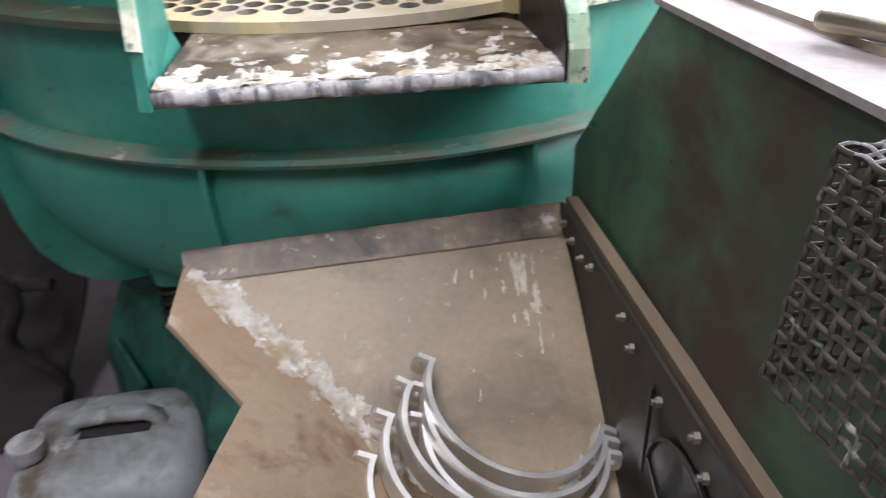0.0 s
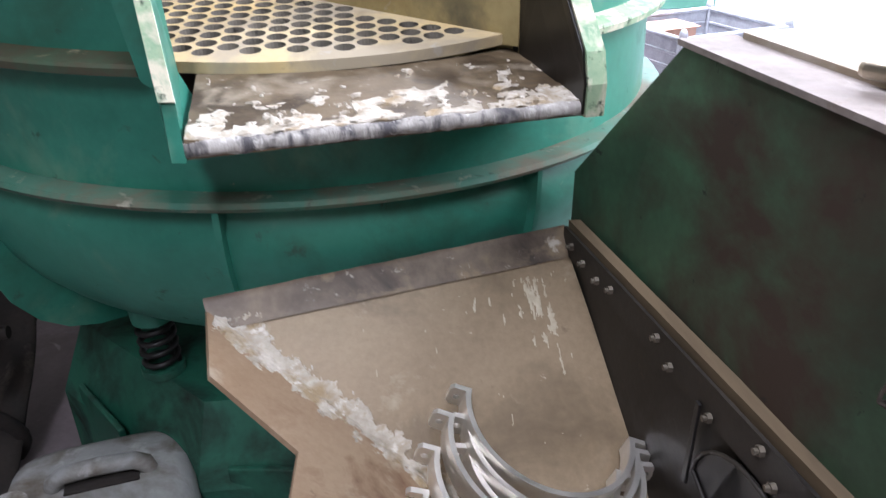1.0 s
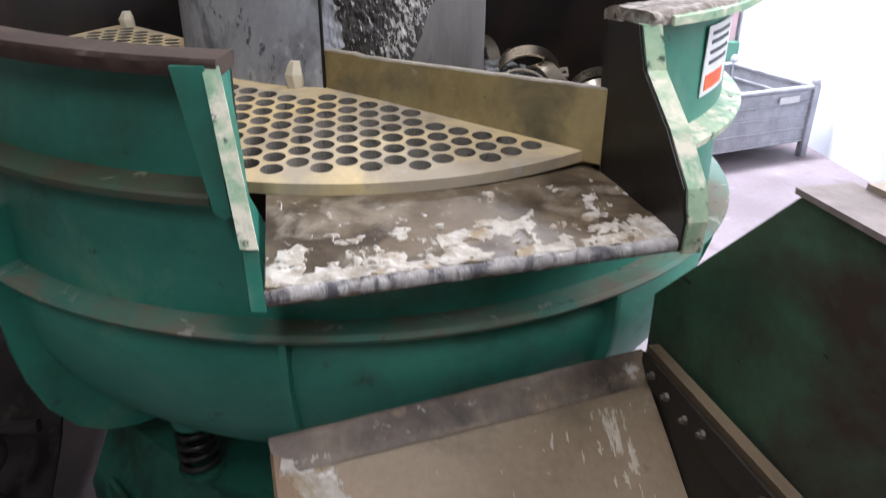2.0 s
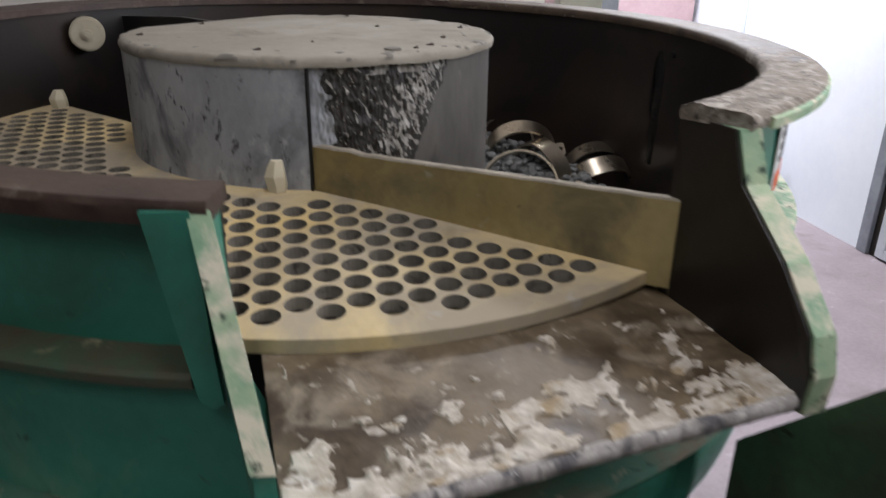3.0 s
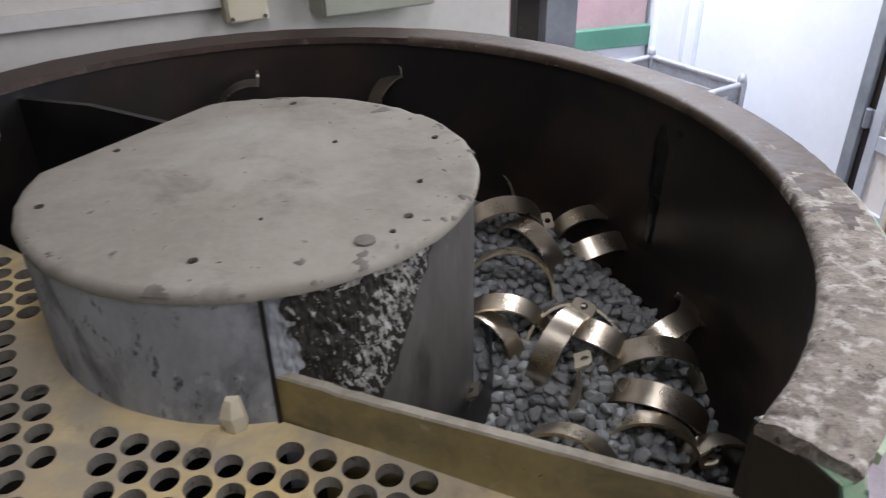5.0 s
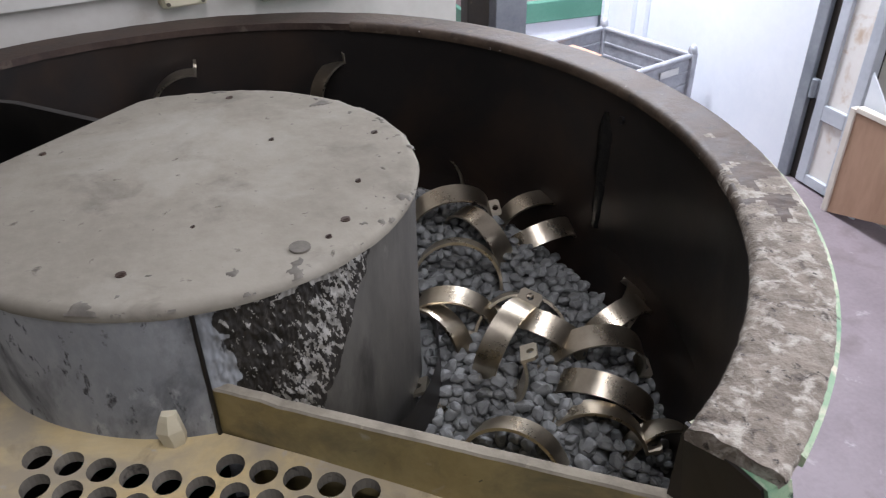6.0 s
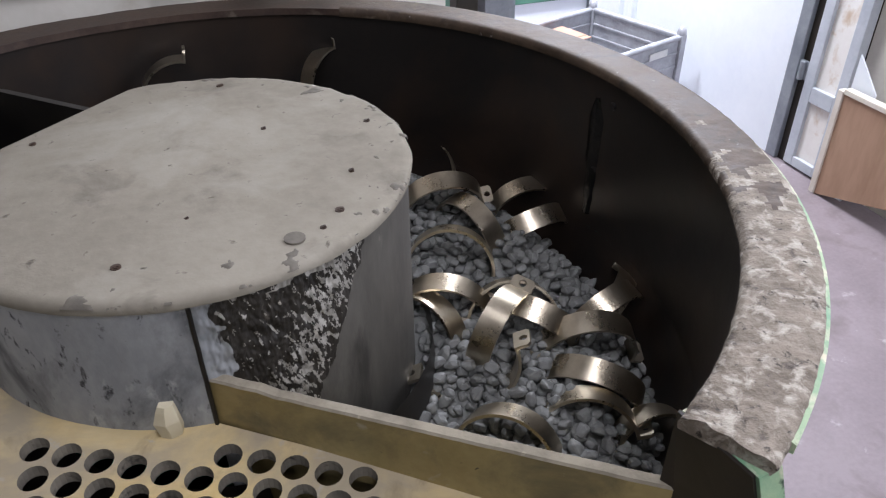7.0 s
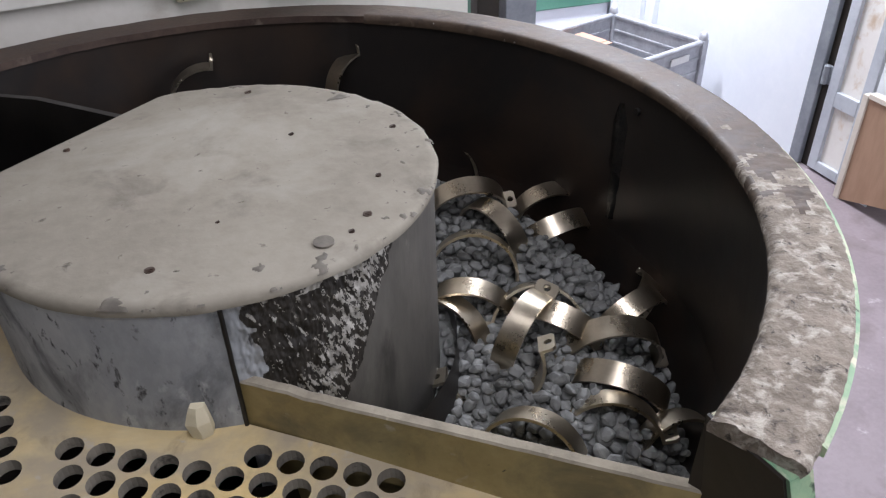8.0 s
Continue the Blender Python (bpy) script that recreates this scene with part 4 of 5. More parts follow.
# screws and pits on the lid
for x, y, r in ((-0.427, 1.502, 0.006), (-0.267, 1.336, 0.006), (-0.052, 1.362, 0.006), (-0.095, 1.584, 0.004), (0.030, 1.56, 0.005), (-0.13, 1.745, 0.006), (-0.36, 1.64, 0.005), (-0.20, 1.40, 0.003), (-0.02, 1.44, 0.004), (-0.075, 1.335, 0.004)):
    bm = bmesh.new()
    for k in range(3):
        rr = r * (1, 0.7, 0.4)[k]
        rod(bm, (x + r * 0.2 * k, y, 1.048), (x + r * 0.2 * k, y, 1.0508 + 0.0007 * k), rr * 0.85, 9)
    part("lid_screw", bm, RUST, machine, smooth=30)


def lid_at(u, v, lift):
    a, r = radians(-160 + 260 * u), 0.262 - 0.16 * v
    return KX + r * math.cos(a), KY + r * math.sin(a), 1.0492 + (0.0012 if lift else -0.0004) - 0.35 * max(0, r - 0.254)


def lid_stain(u, v):
    x, y, _ = lid_at(u, v, 0)
    return speck(x, y, 32, 12, 4) - 0.26 - 1.5 * v - 0.25 * max(0, 0.4 - u)


bm = bmesh.new()
flecks(bm, lid_at, 520, 70, lid_stain)
tagged(part("sludge_residue", bm, LID_STAIN, machine, "darker damp stains and crumbs near the lid's edge", smooth=60), kind="stuff")
bm = bmesh.new()
rod(bm, (-0.105, 1.325, 1.049), (-0.105, 1.325, 1.0515), 0.0105, 20)
part("lid_plug", bm, LID_STAIN, machine, "flat round plug")

# black flap at the end of the ramp, with its white roller
bm = bmesh.new()
plate(bm, [(-0.540, 1.952, 0.70), (-0.300, 1.755, 0.70), (-0.300, 1.755, 1.034), (-0.420, 1.86, 1.040), (-0.540, 1.952, 1.034)], (0.006, 0.008, 0))
part("flap", bm, BLACK, machine, "black rubber flap plate")
bm = bmesh.new()
for r, y0, y1 in ((0.0295, 0.0, 0.020), (0.0265, -0.004, 0.0), (0.009, -0.008, -0.003), (0.004, -0.012, -0.006)):
    rod(bm, (0, y0, 0), (0, y1, 0), r, 28)
bm.transform(Matrix.Translation((-0.580, 1.862, 1.011)) @ Euler((0, 0, radians(12))).to_matrix().to_4x4())
part("roller", bm, NYLON, machine, "white nylon roller disc", smooth=40)
bm = bmesh.new()
rod(bm, (-0.580, 1.875, 1.011), (-0.600, 1.935, 1.011), 0.008)
part("roller_pin", bm, GUTTER_STEEL, machine)

# base with springs
base = empty("machine_base", "grimy green steel pedestal under the bowl", "pedestal")
bm = bmesh.new()
lathe(bm, [(0.0, 0.0), (0.56, 0.0), (0.56, 0.16), (0.50, 0.30), (0.0, 0.30)], -157.5, 202.5, 8, BX, BY)
part("body", bm, BASE_GREEN, base)
for a in (-142, -98, -53):
    c = math.radians(a)
    bm = boxed(-0.09, 0.09, 0.0, 0.012, 0.03, 0.20, bevel=0.003)
    bm.transform(Matrix.Translation((BX + 0.53 * math.cos(c), BY + 0.53 * math.sin(c), 0)) @ Euler((0, 0, c + math.pi / 2)).to_matrix().to_4x4())
    part("cover_plate", bm, BASE_GREEN, base)
for a in (-127, -82, -37, 8, 53, 98, 143, 188):
    x, y = ring_at(BX, BY, 0.455, a)
    sp = empty("coil_spring", "black coil spring with green cups between pedestal and bowl", "spring", "springs under the bowl")
    sp.location = (x, y, 0.30)
    bm = bmesh.new()
    sweep(bm, [(0.028 * math.cos(k * 0.5), 0.028 * math.sin(k * 0.5), 0.01 + 0.105 * k / 62) for k in range(63)], 0.0055, 7)
    part("coil", bm, BLACK, sp, "dark steel coil", smooth=60)
    bm = bmesh.new()
    rod(bm, (0, 0, 0.0), (0, 0, 0.014), 0.036, 20)
    part("lower_cup", bm, BASE_GREEN, sp, smooth=40)
    bm = bmesh.new()
    rod(bm, (0, 0, 0.105), (0, 0, 0.17), 0.034, 20, 0.038)
    part("upper_cup", bm, GREEN, sp, smooth=40)

# ---------------- collecting tray in front ----------------
def tray_right(x, y):
    return 0.622 - 0.219 * (x - 0.185) + 0.749 * (y - 0.939)


def tray_left(x, y):
    return 0.624 - 0.689 * (x + 0.269) - 0.054 * (y - 0.809)


def fold_y(x):
    return (0.523 - 0.47 * x) / 0.803


tray = empty("collecting_tray", "dusty brown folded steel collecting tray with white residue", "tray")
bm = bmesh.new()
pts = [(-0.262, 0.799), (0.184, 0.922), (0.200, 0.84), (0.236, 0.62), (0.245, 0.50), (0.10, 0.592), (0.0, 0.6513)]
plate(bm, [(x, y, tray_right(x, y)) for x, y in pts], (0.0, 0.004, -0.005))
part("main_plate", bm, TRAY, tray)
bm = bmesh.new()
pts = [(-0.265, 0.806), (-0.245, 0.689), (-0.159, 0.630), (-0.21, 0.45), (-0.21, 0.40), (0.245, 0.40), (0.245, 0.50), (0.10, 0.5925), (0.0, 0.651)]
plate(bm, [(x, y, max(tray_left(x, y), 0.30)) for x, y in pts[:3] + [(-0.162, 0.56), (-0.166, 0.40), (0.0, 0.40), (0.10, 0.5925), (0.0, 0.651)]], (-0.003, 0, -0.005))
part("side_plate", bm, TRAY_RUST, tray, "brown rust-stained folded side")
bm = bmesh.new()
rows = []
for k in range(181):
    u = k / 180
    wav = 0.0012 * noise.noise(Vector((u * 14, 0, 2)))
    top, low = Vector((-0.269 + 0.454 * u, 0.809 + 0.130 * u, 0.630 + wav)), Vector((-0.262 + 0.446 * u, 0.790 + 0.126 * u, 0.6112 - 0.0037 * u))
    foot = low + Vector((0, -0.009, -0.0063))
    line = [foot.lerp(low, i / 4) for i in range(4)] + [low.lerp(top, i / 5) for i in range(5)] + [top, top + Vector((0, 0.004, 0.001)), top + Vector((0, 0.008, -0.008))]
    rows.append([bm.verts.new(p) for p in line])
for p, q in zip(rows, rows[1:]):
    for k in range(len(p) - 1):
        bm.faces.new((p[k], q[k], q[k + 1], p[k + 1]))
part("lip", bm, TRAY_LIP, tray, "dark stained bent lip", smooth=70)


def fold_at(u, v, lift):
    x = -0.256 + 0.275 * u
    y = fold_y(x) + 0.004 * noise.noise(Vector((u * 6, 0, 0))) + (v - 0.42) * 0.085
    z = max(tray_right(x, y), tray_left(x, y))
    return x, y, z + (0.0022 + 0.0026 * max(-0.5, speck(x, y, 70, 6, 3)) if lift else 0.0003)


def fold_crust(u, v):
    x, y, _ = fold_at(u, v, 0)
    if y > 0.795 + 0.276 * (x + 0.262):
        return -1
    near = 1 - abs(v - 0.42) / (0.36 - 0.12 * u + (0.10 if u < 0.2 else 0))
    return near * 1.25 + 0.9 * speck(x, y, 46, 3, 5) - 0.36 - 0.5 * max(0, u - 0.85) / 0.15


bm = bmesh.new()
flecks(bm, fold_at, 240, 80, fold_crust)
part("residue", bm, CRUST, tray, "white dried residue along the fold", smooth=60)


def plate_at(u, v, lift):
    x, y = -0.20 + 0.375 * u, 0.66 + 0.25 * v
    return x, y, tray_right(x, y) + (0.0009 if lift else 0.0002)


def splash(u, v):
    x, y, _ = plate_at(u, v, 0)
    if y > 0.895 + 0.27 * (x - 0.18) or x > 0.178 - 0.16 * (y - 0.9) or y < fold_y(x) + 0.03:
        return -1
    main = math.exp(-((x - 0.132 + 0.25 * (y - 0.85)) / 0.022) ** 2 - ((y - 0.845) / 0.045) ** 2)
    top = math.exp(-((y - 0.885 - 0.27 * (x - 0.18)) / 0.018) ** 2) * max(0.0, min(1.0, (x + 0.02) / 0.1))
    drip = speck(x * 1.8, y * 0.55, 62, 14, 4)
    return drip + 0.95 * main + 0.30 * top - 0.86


bm = bmesh.new()
flecks(bm, plate_at, 300, 200, splash)
tagged(part("splash_residue", bm, SPLASH, tray, "dried white splashes", smooth=60), kind="stuff")

# ---------------- bolted side plate, wood strip and green box ----------------
def side_x(y):
    return 0.186 + 0.155 * (0.94 - y)


gut = empty("side_guide", "dark greasy steel side guide with bolts and a wooden strip", "guide rail")
bm = bmesh.new()
plate(bm, [(side_x(0.93) - 0.002, 0.93, 0.625), (side_x(0.93), 0.93, 0.56), (side_x(0.7), 0.7, 0.36), (side_x(0.25), 0.25, 0.30), (side_x(0.25), 0.25, 0.600), (side_x(0.6), 0.6, 0.605)], (0.004, 0, 0))
part("plate", bm, GUTTER_STEEL, gut)
bm = bmesh.new()
plate(bm, [(side_x(0.93) - 0.006, 0.93, 0.636), (side_x(0.93) - 0.006, 0.93, 0.600), (side_x(0.25) - 0.006, 0.25, 0.585), (side_x(0.25) - 0.006, 0.25, 0.628)], (0.004, 0, 0))
part("angle_iron", bm, GUTTER_STEEL, gut)
bm = bmesh.new()
w0 = [(side_x(0.935) + 0.002, 0.935, 0.642), (side_x(0.935) + 0.017, 0.935, 0.642), (side_x(0.25) + 0.018, 0.25, 0.638), (side_x(0.25) + 0.002, 0.25, 0.638)]
plate(bm, w0, (0, 0, -0.03))
part("wooden_strip", bm, WOOD, gut, "dusty wooden strip")
for y, dz in ((0.90, 0), (0.865, -0.006), (0.825, -0.008), (0.79, 0), (0.685, 0.004), (0.655, -0.012), (0.583, -0.018), (0.512, 0.006), (0.49, -0.015), (0.40, 0.002)):
    bm = bmesh.new()
    x = side_x(y) - 0.006
    z = 0.62 + dz - 0.012 * (0.9 - y)
    rod(bm, (x, y, z), (x - 0.005, y, z), 0.0055, 6)
    rod(bm, (x - 0.005, y, z), (x - 0.009, y, z), 0.0032, 8)
    part("bolt", bm, BOLT, gut)
# arched outlet, its inside shade a black sheet, and a strap on the plate
bm = bmesh.new()
arch = [(0.44, 0.43)] + [(0.515 - 0.075 * math.cos(radians(a)), 0.525 + 0.062 * math.sin(radians(a))) for a in range(0, 181, 15)][::-1] + [(0.59, 0.43)]
plate(bm, [(side_x(y) - 0.0075, y, z) for y, z in arch], (0.003, 0, 0))
opening = part("opening", bm, BLACK, gut, "black sheet for the shaded inside of the arched outlet")
bm = bmesh.new()
sweep(bm, [(side_x(y) - 0.009, y, z) for y, z in arch], 0.0025, 8)
part("collar", bm, GUTTER_STEEL, opening, smooth=50)
bm = boxed(side_x(0.60) - 0.010, side_x(0.60) - 0.0065, 0.596, 0.604, 0.50, 0.603, bevel=0.001)
part("strap", bm, BLACK, gut, "thin dark strap")

gbox = empty("green_box", "dirty dark green steel box with a plywood top", "machine box")
bm = bmesh.new()
plate(bm, [(0.200, 0.962, 0.30), (0.200, 0.962, 0.70), (0.243, 0.775, 0.905), (0.283, 0.50, 0.905), (0.322, 0.15, 0.905), (0.322, 0.15, 0.30)], (0.012, 0.0, 0))
part("side_panel", bm, DARK_GREEN, gbox)
bm = bmesh.new()
plate(bm, [(0.206, 0.964, 0.0), (0.206, 0.964, 0.70), (0.72, 1.02, 0.70), (0.72, 1.02, 0.0)], (0, -0.01, 0))
part("end_panel", bm, DARK_GREEN, gbox)
bm = bmesh.new()
plate(bm, [(0.206, 0.964, 0.70), (0.250, 0.775, 0.905), (0.75, 0.84, 0.905), (0.72, 1.02, 0.70)], (0, -0.01, -0.004))
part("sloped_panel", bm, DARK_GREEN, gbox)
bm = bmesh.new()
plate(bm, [(0.334, 0.15, 0.0), (0.226, 0.947, 0.0), (0.72, 1.01, 0.0), (0.80, 0.15, 0.0)], (0, 0, 0.30))
part("plinth", bm, DARK_GREEN, gbox)
bm = bmesh.new()
plate(bm, [(0.300, 0.770, 0.906), (0.76, 0.84, 0.906), (0.88, 0.15, 0.906), (0.385, 0.15, 0.906)], (0, 0, 0.012))
part("plywood_top", bm, BOARD_TOP, gbox, "worn dusty plywood top")
bm = bmesh.new()
plate(bm, [(0.238, 0.780, 0.906), (0.300, 0.788, 0.906), (0.382, 0.15, 0.906), (0.318, 0.15, 0.906)], (0, 0, 0.006))
part("edge_strip", bm, EDGE_STRIP, gbox, "dusty grey edge strip")
bar = bmesh.new()
rod(bar, (0.312, 0.594, 0.9265), (0.42, 0.40, 0.9265), 0.0078, 18)
rod(bar, (0.310, 0.5975, 0.9265), (0.312, 0.594, 0.9265), 0.006, 18, 0.0078)
thing("steel_rod", bar, STEEL_DULL, "dull grey steel rod lying on the plywood top", "rod", smooth=40)

# perforated mesh basket hanging on the box
bask = empty("mesh_basket", "grey coated steel mesh basket hooked on the green box", "basket")
def basket_wall(name, origin, across, up, out, nu, nv):
    """A woven wall: two sets of bars that bow over and under one another."""
    bm = bmesh.new()
    o, u, v, n = Vector(origin), Vector(across), Vector(up), Vector(out).normalized()
    P1, P2 = u.length / nu, v.length / nv
    for i in range(nu + 1):
        pts = [o + u * (i / nu) + v * (k / (nv * 4)) + n * 0.0012 * math.sin(3.14159 * (k / 4 + i)) for k in range(nv * 4 + 1)]
        sweep(bm, pts, 0.0016, 6)
    for j in range(nv + 1):
        pts = [o + v * (j / nv) + u * (k / (nu * 4)) - n * 0.0012 * math.sin(3.14159 * (k / 4 + j)) for k in range(nu * 4 + 1)]
        sweep(bm, pts, 0.0016, 6)
    return part(name, bm, BASKET, bask, smooth=60)
basket_wall("mesh_side", (0.2255, 0.388, 0.778), (0.045, -0.22, 0.0), (0.012, 0.0, 0.132), (-1, -0.2, 0), 19, 13)
basket_wall("mesh_side", (0.2255, 0.388, 0.778), (0.056, 0.006, 0.0), (0.012, 0.0, 0.132), (0, 1, 0), 5, 13)
basket_wall("mesh_top", (0.2375, 0.388, 0.910), (0.045, -0.22, 0.0), (0.05, 0.006, 0.0), (0, 0, 1), 19, 5)

# ---------------- jerry can ----------------
can = empty("jerry_can", "cloudy white plastic jerry can with brown dirt, on the floor", "jerry can")
can.matrix_world = pose(-0.52, 0.97, 0, 0, 0, 12) @ Matrix.Diagonal((1.14, 1.2, 1.0, 1))
bm = bmesh.new()
levels = [(0.0, 0.10, 0.085), (0.012, 0.125, 0.105), (0.05, 0.128, 0.108), (0.07, 0.125, 0.105), (0.13, 0.125, 0.105), (0.15, 0.128, 0.108), (0.185, 0.126, 0.106), (0.205, 0.117, 0.097), (0.216, 0.10, 0.08), (0.219, 0.06, 0.05)]
rings = []
for z, hx_, hy_ in levels:
    ring = []
    for k in range(40):
        a = 6.28319 * k / 40
        c, s = math.cos(a), math.sin(a)
        ring.append(bm.verts.new((hx_ * math.copysign(abs(c) ** 0.45, c), hy_ * math.copysign(abs(s) ** 0.45, s), z)))
    rings.append(ring)
for p, q in zip(rings, rings[1:]):
    for k in range(40):
        bm.faces.new((p[k], p[(k + 1) % 40], q[(k + 1) % 40], q[k]))
bm.faces.new(rings[0][::-1])
bm.faces.new(rings[-1])
part("body", bm, PLASTIC, can, smooth=50)
bm = bmesh.new()
sweep(bm, [(-0.055, 0.01, 0.210), (-0.052, 0.01, 0.228), (-0.04, 0.01, 0.238), (0.0, 0.01, 0.241), (0.05, 0.01, 0.238), (0.064, 0.01, 0.228), (0.068, 0.01, 0.210)], 0.013, 10)
part("handle", bm, PLASTIC, can, smooth=60)
# No hollow is cut; a dark slab gives its shade.
bm = boxed(-0.04, 0.056, -0.012, 0.030, 0.2185, 0.2225, bevel=0.0015)
part("handle_recess", bm, SHADE_BROWN, can, "dirty dark slab for the shaded hollow under the handle")
bm = bmesh.new()
rod(bm, (-0.098, -0.03, 0.208), (-0.098, -0.03, 0.222), 0.019, 20)
rod(bm, (-0.098, -0.03, 0.222), (-0.098, -0.03, 0.246), 0.024, 24)
part("cap", bm, PLASTIC, can, "screw cap", smooth=40)
bm = boxed(-0.02, 0.075, -0.1115, -0.1085, 0.05, 0.13)
part("label", bm, PAPER, can, "white paper label")

# sacking and a hose made up for the dark corner, coloured with its shade
bm = bmesh.new()
g = []
for i in range(41):
    col = []
    for j in range(25):
        x, z = -1.45 + 0.68 * i / 40, 0.55 * j / 24
        w = noise.noise(Vector((x * 7, z * 4, 0))) + 0.5 * noise.noise(Vector((x * 17, z * 9, 4)))
        col.append(bm.verts.new((x + 0.02 * w, 1.75 - 0.62 * (1 - z / 0.55) ** 1.4 + 0.06 * w, max(0.004, z + 0.03 * w))))
    g.append(col)
for p, q in zip(g, g[1:]):
    for j in range(24):
        bm.faces.new((p[j], q[j], q[j + 1], p[j + 1]))
sk = thing("sacking", bm, SHADE_BROWN, "crumpled brown sacking added to fill the corner, darkened for its shade", "sacking", smooth=80)
so = sk.modifiers.new("thick", "SOLIDIFY")
so.thickness = 0.006
bm = bmesh.new()
sweep(bm, [(-0.80 + 0.03 * math.sin(k * 0.55), 1.28 - 0.006 * k, 0.02 + 0.022 * k) for k in range(24)], 0.014, 10)
thing("hose", bm, SHADE_BROWN, "dusty brown hose added beside the pedestal, darkened for the corner's shade", "hose", smooth=60)
bm = bmesh.new()
rod(bm, (-1.5, 1.2, 0.30), (-0.72, 1.24, 0.335), 0.012)
thing("pipe", bm, SHADE_BROWN, "dusty pipe along the floor behind the can, darkened for the corner's shade", "pipe", smooth=40)


# ---------------- clamps ----------------
def half_clamp(radius, width, ear, T, band=STEEL, flat=STEEL_DULL):
    """A half-round pipe clamp: bent strip and two drilled ears. Its axis is local z, the ears point along +y's ends."""
    ob = empty("half_clamp", "satin nickel steel half pipe clamp with drilled ears", "pipe clamp")
    bm = bmesh.new()
    N = 28
    cols = []
    for i in range(N + 1):
        a = radians(180 + 180 * i / N)
        c, s = math.cos(a), math.sin(a)
        cols.append([bm.verts.new((r * c, r * s, z)) for r, z in ((radius, -width / 2 + 0.0008), (radius + 0.0008, -width / 2), (radius + T, -width / 2), (radius + T, width / 2), (radius + 0.0008, width / 2), (radius, width / 2 - 0.0008))])
    for p, q in zip(cols, cols[1:]):
        for k in range(6):
            bm.faces.new((p[k], q[k], q[(k + 1) % 6], p[(k + 1) % 6]))
    bm.faces.new(cols[0])
    bm.faces.new(cols[-1][::-1])
    part("band", bm, band, ob, smooth=40)
    for sx in (-1, 1):
        bm = bmesh.new()
        x0, x1 = radius, radius + ear
        o = [(x0, -width / 2), (x1 - 0.004, -width / 2), (x1, -width / 2 + 0.004), (x1, width / 2 - 0.004), (x1 - 0.004, width / 2), (x0, width / 2)]
        cxh, rh = x0 + ear * 0.6, width * 0.16
        ring = [(cxh + rh * math.cos(6.28319 * k / 12), rh * math.sin(6.28319 * k / 12)) for k in range(12)]
        vv = [Vector(p) for p in o + ring]
        ee = [(k, (k + 1) % 6) for k in range(6)] + [(6 + k, 6 + (k + 1) % 12) for k in range(12)]
        c2, _, tt, _, _, _ = geometry.delaunay_2d_cdt(vv, ee, [], 0, 1e-6)
        keep = [t for t in tt if (sum((c2[i] for i in t), Vector((0, 0))) / 3 - Vector((cxh, 0))).length > rh * 0.95 and (sum((c2[i] for i in t), Vector((0, 0))) / 3).x > x0]
        up = [bm.verts.new((sx * p.x, T, p.y)) for p in c2]
        dn = [bm.verts.new((sx * p.x, 0.0, p.y)) for p in c2]
        for t in keep:
            bm.faces.new([up[i] for i in t])
            bm.faces.new([dn[i] for i in t[::-1]])
        for e in [e for e in bm.edges if len(e.link_faces) == 1 and e.verts[0].co.y > T / 2]:
            i, j = up.index(e.verts[0]), up.index(e.verts[1])
            bm.faces.new((up[i], up[j], dn[j], dn[i]))
        part("ear", bm, flat, ob)
    return ob


# nested in the tray, their round side towards the low end
big = half_clamp(0.096, 0.026, 0.024, 0.0066, STEEL_TRAY_LIT, STEEL_TRAY_LIT)
big["group"] = "clamps in the tray"
big.matrix_world = pose(0.112, 0.706, 0.497, 8, 19, -10)
for row in ((0.112, 0.687, 0.485, 8, 16, -5), (0.112, 0.668, 0.471, 8, 13, -1), (0.088, 0.676, 0.484, 9, 20, -12), (0.071, 0.651, 0.468, 9, 18, -9), (0.057, 0.620, 0.448, 8, 16, -5)):
    copy_thing(big, pose(*row))


# in the trough
def media_z(x, y):
    a = math.degrees(math.atan2(y - BY, x - BX))
    k = max(0.0, min(1.0, (a + 55) / 180))
    r = math.hypot(x - BX, y - BY)
    return 0.728 + 0.165 * k ** 1.15 - 0.85 * max(0, (r - 0.45)) + 0.012 * noise.noise(Vector((x * 9, y * 9, 1)))


small = half_clamp(0.064, 0.034, 0.022, 0.0045)
small["group"] = "clamps in the bowl"
RAISED = 0.013
rng = random.Random(5)


small.matrix_world = pose(0.352, 1.743, 0.730 + RAISED, -75, -14, -9)
# high on the heap, beside the column
for row in ((0.324, 1.676, 0.735, -50, 12, 20), (0.217, 1.67, 0.757, -80, 8, -68), (0.192, 1.735, 0.782, -66, -10, -12), (0.145, 1.574, 0.765, -109, 7, -24),
            (0.25, 1.947, 0.728, -121, 26, -38), (0.225, 1.93, 0.745, -106, 5, -44), (0.10, 1.87, 0.78, -96, 8, -60), (-0.182, 2.04, 0.915, -91, -81, 0), (0.09, 2.035, 0.905, 117, -84, 180)):
    copy_thing(small, Matrix.Translation((0, 0, RAISED)) @ pose(*row))
# halfway down
for row in ((0.116, 1.513, 0.734, -83, 13, -28), (0.227, 1.448, 0.733, -58, 18, -39), (0.282, 1.39, 0.72, -74, 12, -12), (0.169, 1.438, 0.743, -78, -48, 30),
            (0.202, 1.463, 0.728, -119, 10, -26), (0.262, 1.334, 0.700, -62, 24, -30), (0.360, 1.490, 0.700, -50, -30, 25), (0.345, 1.455, 0.705, -67, -18, 10)):
    copy_thing(small, Matrix.Translation((0, 0, RAISED)) @ pose(*row))
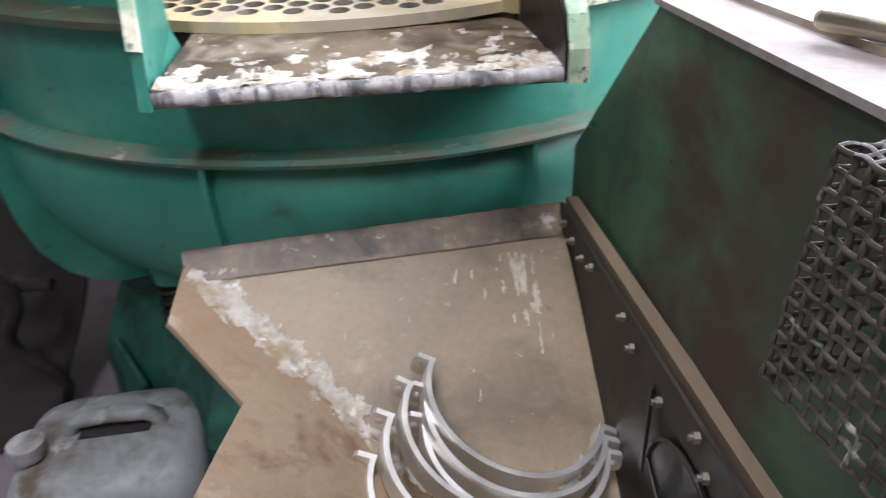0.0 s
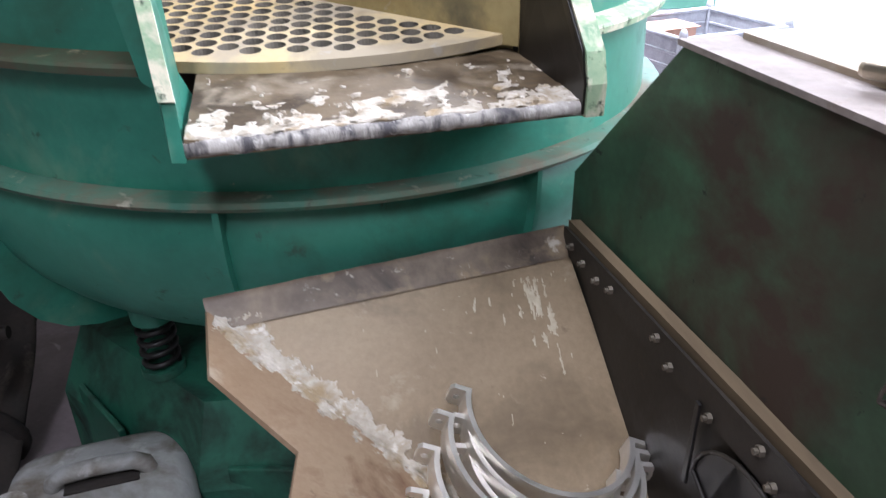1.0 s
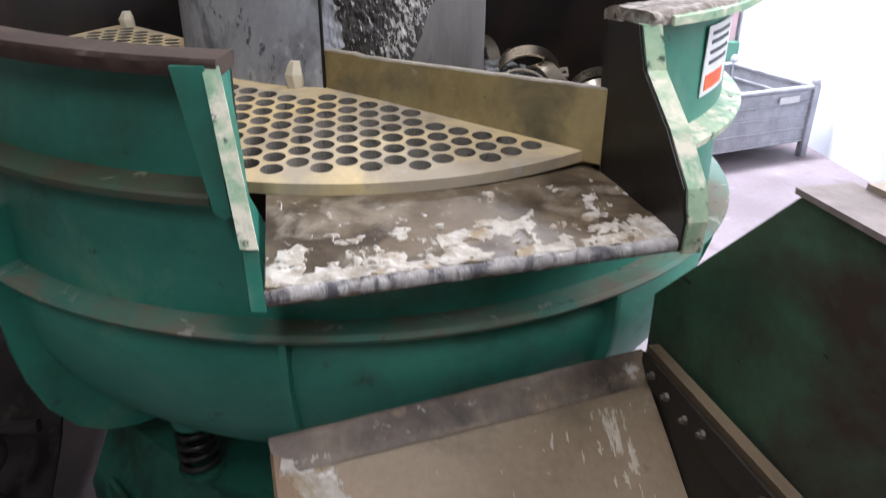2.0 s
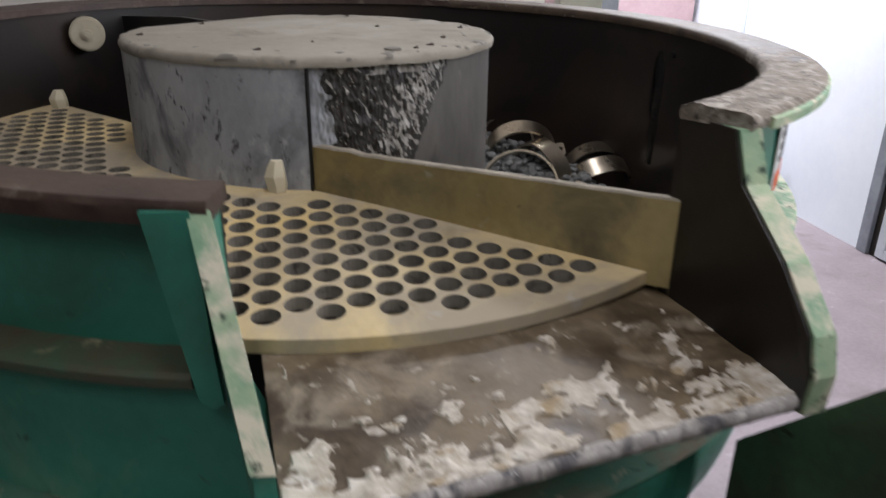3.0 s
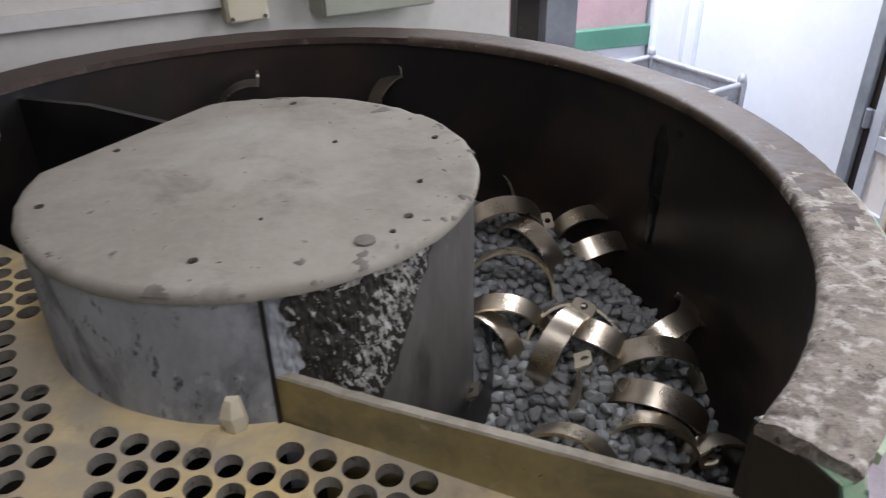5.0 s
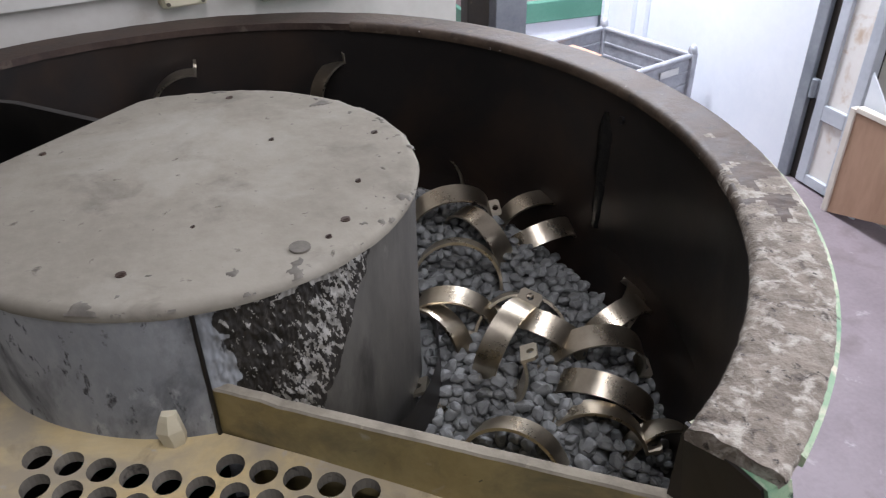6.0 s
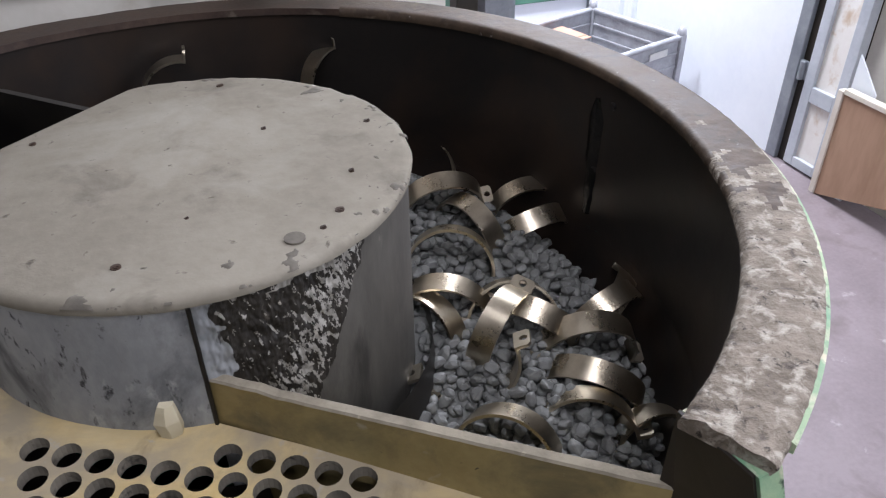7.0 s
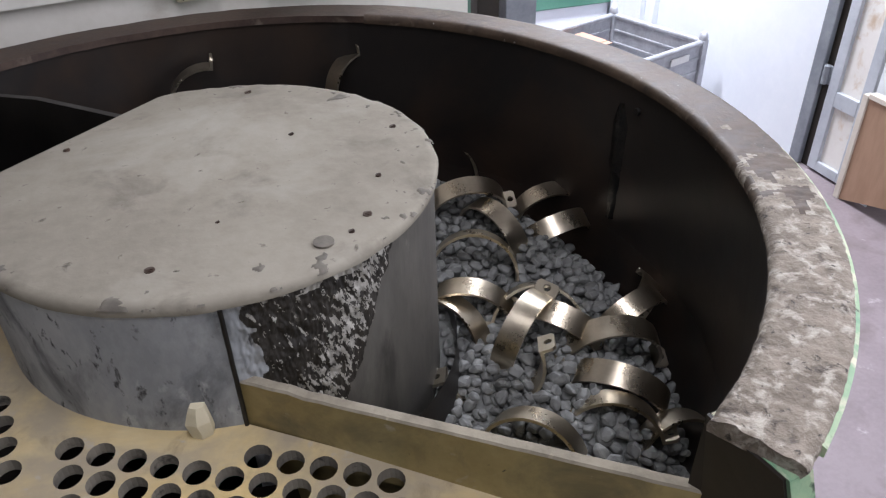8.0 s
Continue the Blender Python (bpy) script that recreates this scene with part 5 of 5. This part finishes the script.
# near the dam
for row in ((0.1, 1.257, 0.708, -108, 9, -46), (0.300, 1.235, 0.655, -116, -40, 16), (0.096, 1.376, 0.773, 82, -22, -19), (0.075, 1.495, 0.719, -100, -2, -58), (0.216, 1.268, 0.688, -106, -17, -22)):
    copy_thing(small, Matrix.Translation((0, 0, RAISED)) @ pose(*row))

# ceramic media: the nearest stones one by one, the rest joined
heap = empty("media_heap", "grey rounded ceramic finishing stones heaped in the bowl", "finishing media")
PROTO = []
for k in range(9):
    bm = bmesh.new()
    n = 13
    for i in range(n):
        h = 1 - 2 * (i + 0.5) / n
        a = i * 2.39996 + rng.uniform(-0.35, 0.35)
        c = math.sqrt(1 - h * h)
        j = rng.uniform(0.80, 1.18)
        bm.verts.new((c * math.cos(a) * 0.0122 * j, c * math.sin(a) * 0.0100 * j, h * 0.0072 * j))
    bmesh.ops.convex_hull(bm, input=bm.verts)
    bmesh.ops.bevel(bm, geom=list(bm.edges), offset=0.0011, segments=1, affect="EDGES")
    bmesh.ops.delete(bm, geom=[v for v in bm.verts if not v.link_faces], context="VERTS")
    bmesh.ops.recalc_face_normals(bm, faces=bm.faces)
    me = bpy.data.meshes.new("stone")
    bm.to_mesh(me)
    bm.free()
    me.materials.append(STONE)
    me.shade_smooth()
    me.set_sharp_from_angle(angle=radians(14))
    PROTO.append(me)


def media_spots():
    r = 0.20
    while r < 0.566:
        step = math.degrees(0.0205 / r)
        a = -58.0 + rng.random() * step
        while a < 128:
            yield ring_at(BX, BY, r + rng.uniform(-0.003, 0.003), a + rng.uniform(-0.22, 0.22) * step)
            a += step
        r += 0.0172


V, Fc, singles = [], [], 0
for layer in (0, 1):
    for x, y in media_spots():
        if math.hypot(x - KX, y - KY) < 0.264:
            continue
        if (Vector((x, y, 0)) - dam_a).dot(dam_n) < 0.024 and y < 1.3:
            continue
        if layer and rng.random() < 0.35:
            continue
        me = PROTO[rng.randrange(9)]
        m = Matrix.Translation((x + layer * 0.009, y + layer * 0.008, media_z(x, y) - 0.007 + 0.010 * layer + rng.uniform(-0.003, 0.003))) @ Euler((rng.gauss(0, 0.35), rng.gauss(0, 0.35), rng.random() * 6.28)).to_matrix().to_4x4() @ Matrix.Scale(rng.uniform(0.80, 1.20), 4)
        if layer and singles < 300 and y < 1.62 and x > 0.03 and math.hypot(x - BX, y - BY) < 0.545:
            ob = new("stone", me)
            ob.parent = heap
            ob.matrix_world = m
            singles += 1
            continue
        s = len(V)
        V += [m @ v.co for v in me.vertices]
        Fc += [[s + i for i in f.vertices] for f in me.polygons]
me = bpy.data.meshes.new("media_fill")
me.from_pydata(V, [], Fc)
me.materials.append(STONE)
me.validate()
rest = new("media_fill", me)
rest.parent = heap
tagged(rest, "heaped grey ceramic stones", kind="stuff")
# bed under the stones
bm = bmesh.new()
g = []
for i in range(61):
    a = -62 + 192 * i / 60
    g.append([bm.verts.new((*ring_at(BX, BY, r, a), media_z(*ring_at(BX, BY, r, a)) - 0.012)) for r in np.linspace(0.19, 0.574, 14)])
for p, q in zip(g, g[1:]):
    for k in range(13):
        bm.faces.new((p[k], q[k], q[k + 1], p[k + 1]))
bed = new("media_bed", mesh_of("media_bed", bm, STONE, 80))
bed.parent = heap
tagged(bed, "dark grey bed of stones below", kind="stuff")
